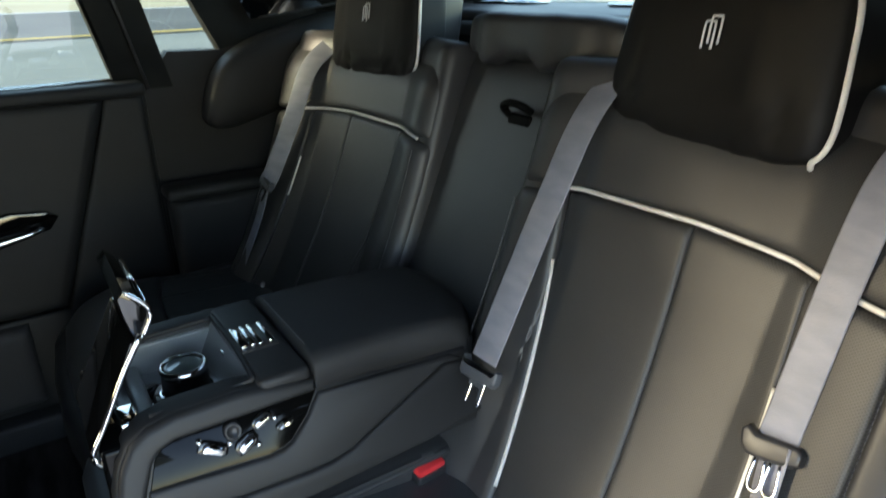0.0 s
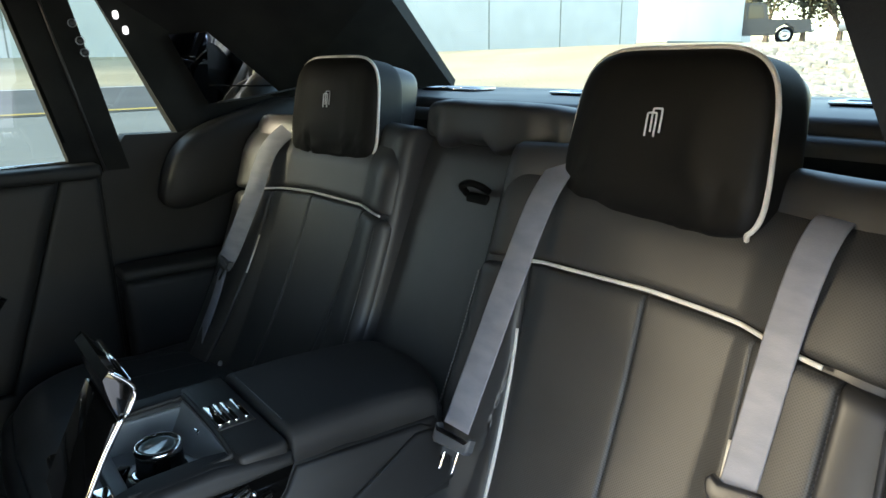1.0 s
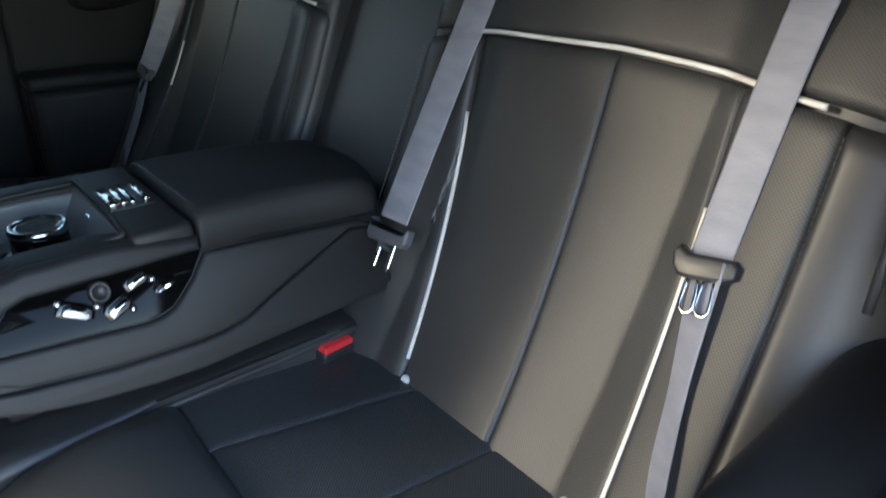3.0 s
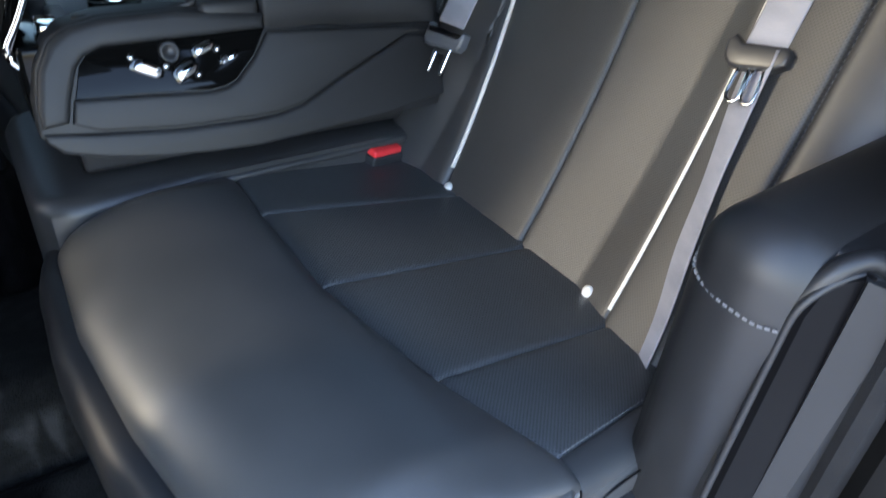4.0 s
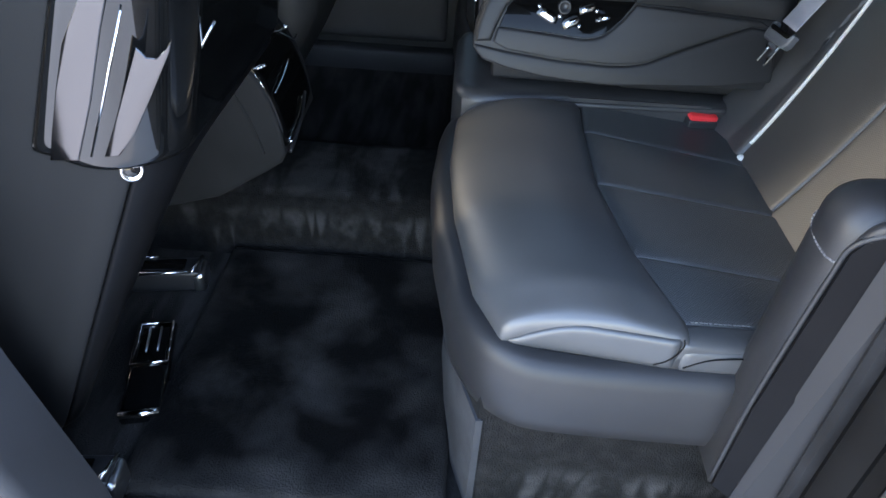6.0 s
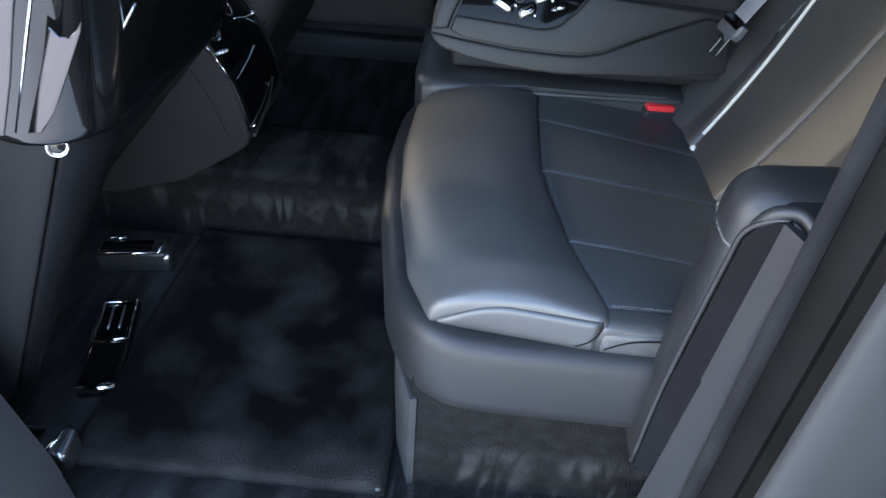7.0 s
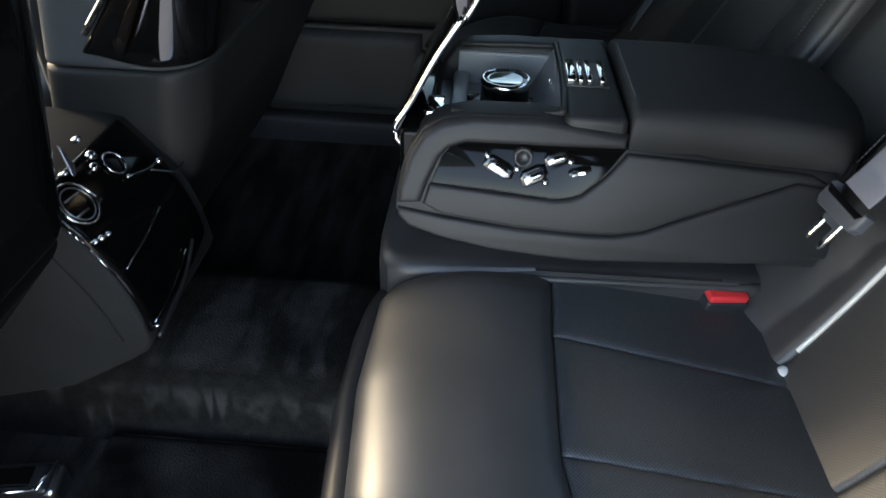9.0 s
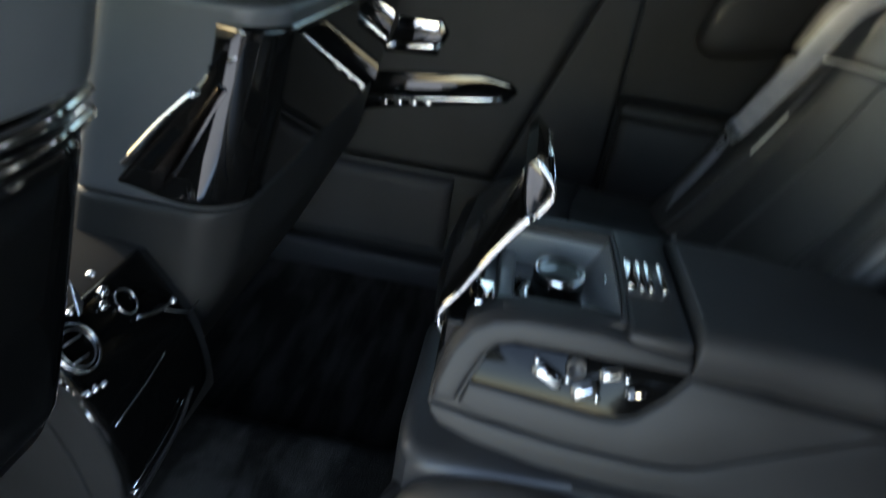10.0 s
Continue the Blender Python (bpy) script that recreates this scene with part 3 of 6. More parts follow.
    pad("gusset", gus, lambda s, t: (-0.184 + s * 0.20, 0.281 + t * 0.027), CUSHION_LIT, e, 0.004, ((0.01, 0.004), (0.01, 0.004), (0.005, 0.003), (0.012, 0.006)), (24, 12), 0.02, not F)
    skin_y = lambda x: Y(-0.3062 - 0.02 * min(max((x + 0.35) / 0.165, 0), 1))
    for line in (((-0.186, 0.324), (-0.1845, 0.316), (-0.188, 0.304), (-0.196, 0.293), (-0.206, 0.286)), ((-0.178, 0.287), (-0.164, 0.296), (-0.147, 0.302), (-0.115, 0.3055), (-0.06, 0.303))):
        tube("seam", [(x, skin_y(x), z) for x, z in line], 0.0009, STRIP, e, "dark sewn seam", per=5, up=(0, 1, 0))
    stitches("stitching", [(x, Y(-0.2955 + (x + 0.18) * 0.121), float(zt(np.array(x))) + 0.011) for x in np.linspace(-0.175, -0.02, 8)], e)
    edge = [(float(XF(np.array(q))), Y(q), 0) for q in np.linspace(0.195, -0.235, 14)] + [(-0.362, Y(-0.281), 0), (-0.335, Y(-0.306), 0), (-0.30, Y(-0.315), 0), (-0.2, Y(-0.318), 0), (-0.02, Y(-0.318), 0)]
    k = 1 if near else -1
    prof = [(0.04, 0.272), (0.0, 0.283), (-0.010, 0.282), (-0.019, 0.276), (-0.0235, 0.262), (-0.0245, 0.235), (-0.0235, 0.205), (-0.020, 0.186), (-0.010, 0.174), (0.006, 0.169), (0.04, 0.168)]
    ring = [(-o * k, z) for o, z in prof]
    sweep("seat_base", smooth_path(edge, 4), ring, POSTSKIN, e, "black leather-wrapped seat base")
    plan = [(-0.33, 0.19), (-0.408, 0.19), (-0.410, -0.075), (-0.402, -0.165), (-0.388, -0.250), (-0.368, -0.310), (0.05, -0.310), (0.05, 0.19)]
    plan = [(x, Y(q)) for x, q in plan]
    plate("riser", plan if near else plan[::-1], 0.24, Matrix.Translation((0, 0, -0.03)), UNDER, e, "carpeted riser")
    if near:
        nose = [(-0.4115, 0.19), (-0.4135, -0.075), (-0.4055, -0.166), (-0.3915, -0.2515), (-0.3705, -0.3135), (-0.3625, -0.3125)]
        back = [(-0.366, -0.308), (-0.369, -0.305), (-0.386, -0.249), (-0.400, -0.164), (-0.408, -0.075), (-0.406, 0.19)]
        plate("riser_edge", [(x, Y(q)) for x, q in nose + back], 0.192, Matrix.Translation((0, 0, -0.025)), EDGING, e, "grey brushed carpet corner", 0.0)
    if not near:
        turn_about(e, (0.17, sgn * 0.385, 0), CANT * sgn)
        e.location.y -= 0.015
    return e


rear_seat(-1, "black leather rear seat with white piping beside the open door")
rear_seat(1, "black leather rear seat with white piping beyond the console")


def pillow(sgn):
    e = thing("headrest_pillow", (0.25, sgn * 0.385, 0.74), "black leather headrest pillow with white piping", "pillow", "headrest pillows")
    M = Matrix.Translation((0.246, sgn * 0.383, 0.832)) @ Matrix.Rotation(radians(CANT * sgn), 4, "Z") @ pose(0, 0, 0, 0, 10, 0)

    def narrow(z):
        """Width by height: full at the foot, drawn in towards rounded shoulders."""
        k = np.clip((z + 0.10) / 0.2, 0, 1)
        return 1.02 - 0.10 * k - 0.13 * k ** 6

    def warp(P):
        y, z, x = P[..., 1], P[..., 2], P[..., 0]
        front = np.clip(-x / 0.05, 0, 1)
        low = np.clip(0.62 - z / 0.11, 0, 1)
        dent = 0.0
        for c, wd, lean in ((-0.050, 0.0030, 0.10), (0.040, 0.0026, -0.05)):
            dent = dent + 0.009 * np.exp(-((y + sgn * c + lean * z) / wd) ** 2) * low
        wr = np.vectorize(lambda a, b: noise.noise((a * 34, b * 20, 7 * sgn)))(y, z)
        fine = np.vectorize(lambda a, b: noise.noise((a * 75 + b * 40, b * 60, 3 * sgn)))(y, z)
        x = x + front * (dent + (0.0045 * wr + 0.0015 * fine) * low) - 0.012 * front * (1 - (y / 0.15) ** 2) * (1 - (z / 0.1) ** 2)
        foot = np.clip(-z / 0.1 - 0.6, 0, 1)
        return np.stack([x, y * narrow(z), z + 0.010 * foot * wr], -1)
    superblob("cover", (0.044, 0.146, 0.100), (0.36, 0.30), M, SOFT, e, "", (90, 260), warp)
    pw = lambda w, k: math.copysign(abs(w) ** k, w)
    ring = []
    for i in range(72):
        a = radians(-43 + i * 266 / 71)
        y, z = 0.146 * pw(math.cos(a), 0.36), 0.1002 * pw(math.sin(a), 0.36)
        ring.append(M @ Vector((-0.028, y * float(narrow(z)) * 1.003, z)))
    turn = M.to_3x3()
    ring = [ring[0] + turn @ Vector((0.024, 0.002, 0.004)), ring[0] + turn @ Vector((0.014, -0.003, -0.008)), ring[0] + turn @ Vector((0.004, -0.002, -0.006))] + ring
    ring += [ring[-1] + turn @ Vector((0.004, 0.002, -0.006)), ring[-1] + turn @ Vector((0.014, 0.003, -0.008))]
    tube("piping", ring, 0.0030, PIPING, e, "white leather piping", per=2)
    # embroidered mark: two plain overlapping upright frames
    for dy, dz in ((-0.0035, 0.0025), (0.0035, -0.0025)):
        loop = [(-0.006, -0.013), (-0.006, 0.011), (-0.003, 0.013), (0.004, 0.013), (0.0065, 0.010), (0.0065, -0.013)]
        tube("embroidered_mark", [M @ Vector((-0.0568, u + dy - 0.012, v + dz + 0.014)) for u, v in loop], 0.0012, SILVER_THREAD, e, "silver embroidered mark", per=3, n=6)
    return e


pillow(-1)
pillow(1)


# ---- belts ----
def ribbon(name, pts, parent, width=0.047, up=(-0.87, 0, 0.48)):
    w, h = width / 2, 0.0009
    ring = [(-w, -h * 0.4), (-w + 0.002, -h), (w - 0.002, -h), (w, -h * 0.4), (w, h * 0.4), (w - 0.002, h), (-w + 0.002, h), (-w, h * 0.4)]
    return sweep(name, smooth_path(pts, 8), ring, WEBBING, parent, "", up=up)


def tongue(parent, at, way, up=(-0.87, 0, 0.48), round_end=False):
    """The moulded grip and its steel tongue; way points down along the belt."""
    w = Vector(way).normalized()
    u = (Vector(up) - w * Vector(up).dot(w)).normalized()
    s = w.cross(u)
    M = Matrix.Translation(at) @ Matrix((s, w, u)).transposed().to_4x4()
    bm_out = [(-0.034, -0.010), (-0.034, 0.004), (-0.029, 0.010), (0.029, 0.012), (0.034, 0.006), (0.034, -0.012), (0.030, -0.014), (0.025, -0.007), (-0.025, -0.006), (-0.030, -0.012)]
    if round_end:
        bm_out = [(-0.025, -0.004), (-0.024, 0.006), (-0.014, 0.011), (0.012, 0.013), (0.022, 0.012), (0.029, 0.005), (0.031, -0.008), (0.025, -0.014), (0.016, -0.008), (-0.020, -0.009)]
    plate("grip", bm_out, 0.011, M @ Matrix.Translation((0, 0, -0.004)), PLASTIC if round_end else GREY_PLASTIC, parent, "moulded plastic grip", 0.004, 3)
    tg = [(-0.017, 0.008), (-0.016, 0.036), (-0.014, 0.040), (-0.011, 0.040), (-0.010, 0.036), (-0.0095, 0.018), (0.006, 0.018), (0.007, 0.036), (0.008, 0.040), (0.011, 0.040), (0.0125, 0.036), (0.013, 0.008)]
    if round_end:
        for k in (-0.009, 0.004):
            tube("steel_tongue", [M @ Vector(v) for v in ((k, 0.010, 0.004), (k - 0.002, 0.034, 0.006), (k + 0.003, 0.040, 0.006), (k + 0.009, 0.034, 0.006), (k + 0.008, 0.010, 0.004))], 0.0018, CHROME, parent, "bright steel loop", per=4)
    else:
        plate("steel_tongue", tg, 0.0026, M, CHROME, parent, "bright steel tongue", 0.0007, 1)


b1 = thing("seat_belt", (0.02, -0.245, 0.30), "grey seat belt hanging beside the console with steel tongue", "seat belt", "seat belts")
ribbon("webbing", [(0.33, -0.235, 0.85), (0.25, -0.235, 0.81), (0.182, -0.237, 0.755), (0.126, -0.240, 0.665), (0.068, -0.243, 0.560), (0.020, -0.247, 0.475)], b1)
tongue(b1, (0.014, -0.248, 0.460), (-0.05, -0.01, -0.10))
b2 = thing("seat_belt", (0.03, -0.60, 0.27), "grey seat belt with sliding tongue across the seat edge", "seat belt", "seat belts")
ribbon("webbing", [(0.27, -0.589, 0.760), (0.222, -0.589, 0.776), (0.198, -0.589, 0.779), (0.178, -0.588, 0.768), (0.157, -0.586, 0.738), (0.142, -0.579, 0.672), (0.090, -0.578, 0.530)], b2, 0.035)
ribbon("webbing", [(0.090, -0.580, 0.535), (0.048, -0.591, 0.439), (0.014, -0.606, 0.38), (-0.014, -0.620, 0.331), (-0.045, -0.630, 0.280)], b2, 0.036, (-0.76, 0.50, 0.42))
tongue(b2, (0.086, -0.581, 0.530), (-0.048, -0.016, -0.10), round_end=True)
b3 = thing("seat_belt", (0.03, 0.60, 0.27), "grey seat belt with steel tongue on the seat beyond", "seat belt", "seat belts")
ribbon("webbing", [(0.32, 0.54, 0.86), (0.24, 0.545, 0.81), (0.150, 0.545, 0.752), (0.098, 0.545, 0.650), (0.050, 0.560, 0.545), (0.034, 0.572, 0.508)], b3, 0.047, (-0.78, -0.46, 0.42))
ribbon("webbing", [(0.036, 0.574, 0.514), (0.004, 0.585, 0.42), (-0.05, 0.600, 0.30)], b3, 0.040)
tongue(b3, (0.032, 0.570, 0.508), (-0.05, 0.02, -0.10))

bk = thing("belt_buckle", (-0.045, -0.21, 0.29), "black belt buckle with a red release button", "belt buckle")
MB = Matrix.Translation((-0.044, -0.206, 0.314)) @ pose(0, 0, 0, 8, 4, 10)
rbox("housing", (-0.024, -0.016, -0.030), (0.024, 0.014, 0.004), 0.004, PLASTIC, bk, "", None).data.transform(MB)
rbox("release_button", (-0.022, -0.0135, 0.000), (0.022, 0.0115, 0.011), 0.003, RED, bk, "bright red button", None).data.transform(MB)


# ---- centre console ----
def console():
    e = thing("centre_console", (-0.2, -0.08, 0.0), "black leather rear centre console with padded armrest lid", "centre console")
    y0, y1 = -0.190, 0.036
    lean = 0.36

    def flank(d):
        """Plan (u, v) -> (x, z) on the side that leans out towards its foot, d proud of it."""
        return Matrix(((1, 0, 0, 0), (0, lean, -1, -0.187 - d - lean * 0.474), (0, 1, 0, 0), (0, 0, 0, 1)))
    wall = [(-0.398, 0.386), (-0.386, 0.425), (-0.372, 0.468), (-0.356, 0.492), (-0.335, 0.500), (-0.29, 0.502), (-0.178, 0.502), (-0.178, 0.36), (0.02, 0.36), (0.02, 0.346), (-0.10, 0.338), (-0.22, 0.335), (-0.31, 0.342), (-0.385, 0.366)]
    plate("far_side", wall, 0.030, side(y1), SIDESKIN, e, "", 0.012, 4)
    contour = [(-0.402, 0.404), (-0.400, 0.430), (-0.391, 0.461), (-0.377, 0.482), (-0.359, 0.493), (-0.33, 0.499), (-0.265, 0.500), (-0.177, 0.490)]
    foot = [(0.03, 0.372), (-0.045, 0.371), (-0.202, 0.363), (-0.251, 0.365), (-0.301, 0.369), (-0.351, 0.377), (-0.387, 0.387)]
    plate("near_side", contour + [(-0.176, 0.476), (0.03, 0.463), (0.05, 0.42)] + foot, 0.030, flank(-0.030), SIDESKIN, e, "", 0.004, 2)
    inner = [(-0.1775, 0.4755), (-0.333, 0.4735), (-0.349, 0.468), (-0.358, 0.459), (-0.369, 0.435), (-0.376, 0.414)]
    plate("switch_frame", [(-0.399, 0.412)] + [(u + 0.0015, v - 0.001) for u, v in contour[1:]] + inner, 0.008, flank(-0.0005), SIDESKIN, e, "padded leather frame round the switches", 0.0065, 4)
    lip = [(-0.3735, 0.413), (-0.3675, 0.432), (-0.306, 0.4285), (-0.243, 0.4235), (-0.227, 0.4255), (-0.215, 0.430), (-0.192, 0.450), (-0.1745, 0.4715), (-0.101, 0.4685), (0.004, 0.4625), (0.02, 0.455)]
    crease = [(-0.353, 0.404), (-0.278, 0.396), (-0.205, 0.394), (-0.177, 0.395), (-0.149, 0.400), (-0.092, 0.424), (-0.008, 0.456)]
    plate("flank_panel", lip + crease[::-1], 0.0065, flank(-0.0005), SIDESKIN, e, "black leather side panel", 0.0035, 3)
    low = [(u, v - 0.0025) for u, v in [(-0.399, 0.410)] + crease] + [(0.03, 0.45), (0.035, 0.385)] + [(u, v + 0.003) for u, v in foot[1:]] + [(-0.398, 0.400)]
    plate("lower_trim", low, 0.006, flank(-0.0005), SIDESKIN, e, "", 0.0035, 3)
    rbox("rear_deck", (-0.238, y0 + 0.006, 0.44), (-0.177, y1 - 0.004, 0.5045), 0.008, SIDESKIN, e)
    rbox("core", (-0.37, y0 + 0.02, 0.34), (0.03, y1 - 0.02, 0.43), 0.006, PLASTIC, e)
    rbox("rear_core", (-0.172, y0 + 0.012, 0.34), (0.055, y1, 0.470), 0.008, SIDESKIN, e)
    # armrest lid
    def S(x, y):
        return x, y, 0.487 - 0.13 * np.clip(x + 0.10, 0, None) ** 1.3 + 0.0 * y
    def P(s, t):
        y = y0 + 0.004 + t * (y1 - y0 - 0.001)
        end = 0.095 - 1.6 * np.abs(t - 0.62) ** 2.2 * 0.10
        return -0.174 + s * (end + 0.174), y
    pad("armrest_lid", S, P, LIDSKIN, e, 0.026, ((0.008, 0.005), (0.05, 0.035), (0.022, 0.016), (0.035, 0.028)), (60, 50), 0.024, label="padded black leather lid")
    stitches("stitching", [(-0.169, y, 0.5125) for y in np.linspace(-0.15, 0.0, 6)], e)
    # switch panel on the flank
    sw = [(-0.366, 0.4325), (-0.356, 0.459), (-0.348, 0.4675), (-0.333, 0.473), (-0.176, 0.475), (-0.192, 0.4525), (-0.215, 0.4315), (-0.227, 0.427), (-0.243, 0.425), (-0.306, 0.430)]
    pn = plate("switch_panel", sw, 0.0025, flank(-0.001), PANEL, e, "glossy black switch panel", 0.0006, 1)
    def sl(u, v, w, h, tilt, mat=CHROME, d=0.012, name="switch"):
        m = flank(0.001) @ Matrix.Translation((u, v, 0)) @ Matrix.Rotation(radians(tilt), 4, "Z")
        plate(name, [(-w, -h), (-w * 0.6, -h * 1.15), (w * 0.6, -h * 1.1), (w, -h * 0.5), (w * 0.95, h * 0.7), (w * 0.4, h), (-w * 0.7, h * 0.9), (-w, h * 0.3)], d, m, mat, pn, "chrome switch", 0.0025, 2)
    for u, v, w, h, tilt in ((-0.298, 0.4525, 0.0135, 0.0055, -28), (-0.264, 0.4470, 0.0115, 0.0060, 24), (-0.243, 0.4650, 0.0105, 0.0048, 18), (-0.219, 0.4535, 0.0095, 0.0028, 15)):
        sl(u, v, w * 1.2, h * 1.3, tilt, PIANO, 0.004)
        sl(u, v, w * 0.9, h * 0.85, tilt, SATIN, 0.008)
        sl(u + 0.002, v + 0.002, w * 0.62, h * 0.45, tilt, CHROME, 0.0105)
    for u, v in ((-0.311, 0.463), (-0.281, 0.452), (-0.252, 0.441), (-0.229, 0.462)):
        lathe("switch", [(0.0, 0.005), (0.0020, 0.005), (0.0034, 0.003), (0.0036, 0.0)], flank(0.001) @ Matrix.Translation((u, v, 0)), CHROME, pn, "small chrome pin", 12)
    lathe("switch", [(0.0, 0.006), (0.006, 0.006), (0.0065, 0.009), (0.009, 0.009), (0.0095, 0.0), (0.0, 0.0)], flank(0.001) @ Matrix.Translation((-0.276, 0.465, 0)), PLASTIC, pn, "round black button", 24)
    # tray and turning knob
    tr = rbox("tray", (-0.372, y0 + 0.022, 0.425), (-0.232, y1 - 0.026, 0.452), 0.003, TRAYM, e, "grey lined tray floor")
    rbox("tray_plate", (-0.345, -0.140, 0.450), (-0.252, -0.035, 0.4555), 0.003, PIANO, e, "glossy black plate round the knob")
    rbox("tray_wall", (-0.352, y1 - 0.0335, 0.44), (-0.240, y1 - 0.0265, 0.492), 0.003, TRAYM, e, "grey lined tray wall")
    rbox("tray_wall", (-0.352, y0 + 0.0235, 0.44), (-0.240, y0 + 0.029, 0.488), 0.003, TRAYM, e, "grey lined tray wall")
    rbox("tray_step", (-0.357, y0 + 0.034, 0.44), (-0.338, y1 - 0.034, 0.468), 0.004, TRAYM, e, "grey lined step")
    plate("tray_wall", [(-0.264, 0.45), (-0.236, 0.45), (-0.236, 0.4985), (-0.2405, 0.4985)], y1 - y0 - 0.056, side(y1 - 0.030), TRAYM, e, "grey lined sloping tray wall", 0.001, 1)
    tube("tray_rim", [(-0.350, y0 + 0.024, 0.4945), (-0.254, y0 + 0.025, 0.4975), (-0.2385, y0 + 0.040, 0.5030), (-0.2375, y1 - 0.040, 0.5035), (-0.250, y1 - 0.028, 0.5015), (-0.350, y1 - 0.026, 0.498)], 0.0035, SIDESKIN, e, "", per=6)
    rbox("tray_marker", (-0.2475, -0.07, 0.484), (-0.2430, -0.058, 0.489), 0.0005, CHROME, e)
    kb = lathe("control_knob", [(0.0, 0.0), (0.038, 0.0), (0.039, 0.006), (0.034, 0.009), (0.029, 0.011), (0.027, 0.016), (0.0265, 0.034), (0.0265, 0.038), (0.0, 0.038)], Matrix.Translation((-0.296, -0.080, 0.453)), PIANO, e, "black turning knob with chrome rims", 40)
    lathe("rim", [(0.0245, 0.036), (0.0272, 0.036), (0.0280, 0.040), (0.0262, 0.044), (0.0235, 0.0445), (0.0235, 0.041)], Matrix.Translation((-0.296, -0.080, 0.453)), CHROME, kb, "chrome rim", 40)
    lathe("rim", [(0.0290, 0.0115), (0.0365, 0.0105), (0.0400, 0.005), (0.039, 0.002), (0.030, 0.006)], Matrix.Translation((-0.296, -0.080, 0.453)), CHROME, kb, "chrome rim", 40)
    lathe("touch_pad", [(0.0, 0.0415), (0.018, 0.0418), (0.0236, 0.043), (0.0236, 0.040)], Matrix.Translation((-0.296, -0.080, 0.453)), plain("knob_glass", (0.10, 0.12, 0.118), 0.06, coat=1.0), kb, "dark glass touch pad", 40)
    for a in range(6):
        an = radians(a * 60 + 20)
        x, y = -0.296 + 0.049 * math.cos(an), -0.080 + 0.049 * math.sin(an)
        rbox("key", (-0.009, -0.007, 0.0), (0.009, 0.007, 0.006), 0.002, CHROME if a % 2 else PIANO, e, "small key beside the knob").data.transform(Matrix.Translation((x, y, 0.4555)) @ Matrix.Rotation(an + 1.57, 4, "Z"))
    rbox("cup_front", (-0.378, -0.155, 0.44), (-0.358, -0.115, 0.488), 0.003, CHROME, e, "chrome catch")
    # chrome seat-heating switches on the deck
    sp = rbox("switch_bank", (-0.235, -0.113, 0.5030), (-0.189, -0.050, 0.5062), 0.001, PLASTIC, e, "glossy black switch bank")
    for i, (x, w) in enumerate(((-0.2355, 0.0105), (-0.2235, 0.0065), (-0.2145, 0.0065), (-0.2015, 0.0070))):
        rbox("rocker", (x + 0.002, -0.109, 0.5052), (x + w + 0.002, -0.054, 0.5115), 0.0018, CHROME, sp, "chrome rocker")
    # raised flap at the front
    way = Vector((0.060, 0, 0.115)).normalized()
    nrm = Vector((-way.z, 0, way.x))
    Mf = Matrix.Translation((-0.405, -0.164, 0.468)) @ Matrix(((way.x, 0, nrm.x), (0, 1, 0), (way.z, 0, nrm.z))).to_4x4()
    fl = plate("flap", [(0, 0), (0.125, 0), (0.125, 0.130), (0, 0.130)], 0.006, Mf, PIANO, e, "raised glossy black flap", 0.002, 2)
    tube("edge", [(-0.398, -0.166, 0.450), (-0.408, -0.166, 0.470), (-0.392, -0.166, 0.499), (-0.365, -0.166, 0.551), (-0.342, -0.166, 0.588)], 0.0032, CHROME, fl, "chrome edge", per=5)
    cap = [(-0.346, 0.578), (-0.336, 0.588), (-0.328, 0.608), (-0.332, 0.621), (-0.349, 0.638), (-0.357, 0.630), (-0.353, 0.602)]
    plate("cap", cap, 0.134, side(-0.032), PIANO, fl, "glossy black end cap", 0.004, 2)
    tube("edge", [(-0.340, -0.167, 0.586), (-0.329, -0.167, 0.608), (-0.333, -0.167, 0.621), (-0.349, -0.167, 0.638)], 0.0024, CHROME, fl, "chrome edge", per=5)
    tube("edge", [(-0.333, -0.166, 0.6225), (-0.333, -0.036, 0.6225)], 0.0030, CHROME, fl, "chrome edge", per=0)
    rbox("front_face", (-0.402, -0.175, 0.40), (-0.372, 0.02, 0.475), 0.006, PANEL, e, "glossy black front")
    return e


console()
pl = thing("console_plinth", (-0.2, -0.08, 0.0), "black leather plinth under the centre console", "console base")
plan = [(-0.412, -0.207), (-0.424, -0.19), (-0.428, -0.15), (-0.428, 0.02), (-0.42, 0.05), (-0.40, 0.06), (0.06, 0.06), (0.06, -0.205), (-0.05, -0.209), (-0.25, -0.212), (-0.39, -0.212)]
plate("plinth", plan, 0.36, Matrix.Translation((0, 0, -0.025)), LEATHER, pl, "", 0.018, 5)
tube("welt", [(-0.385, -0.204, 0.318), (-0.34, -0.2085, 0.322), (-0.25, -0.211, 0.324), (-0.08, -0.208, 0.326), (-0.01, -0.206, 0.328)], 0.005, LEATHER, pl)


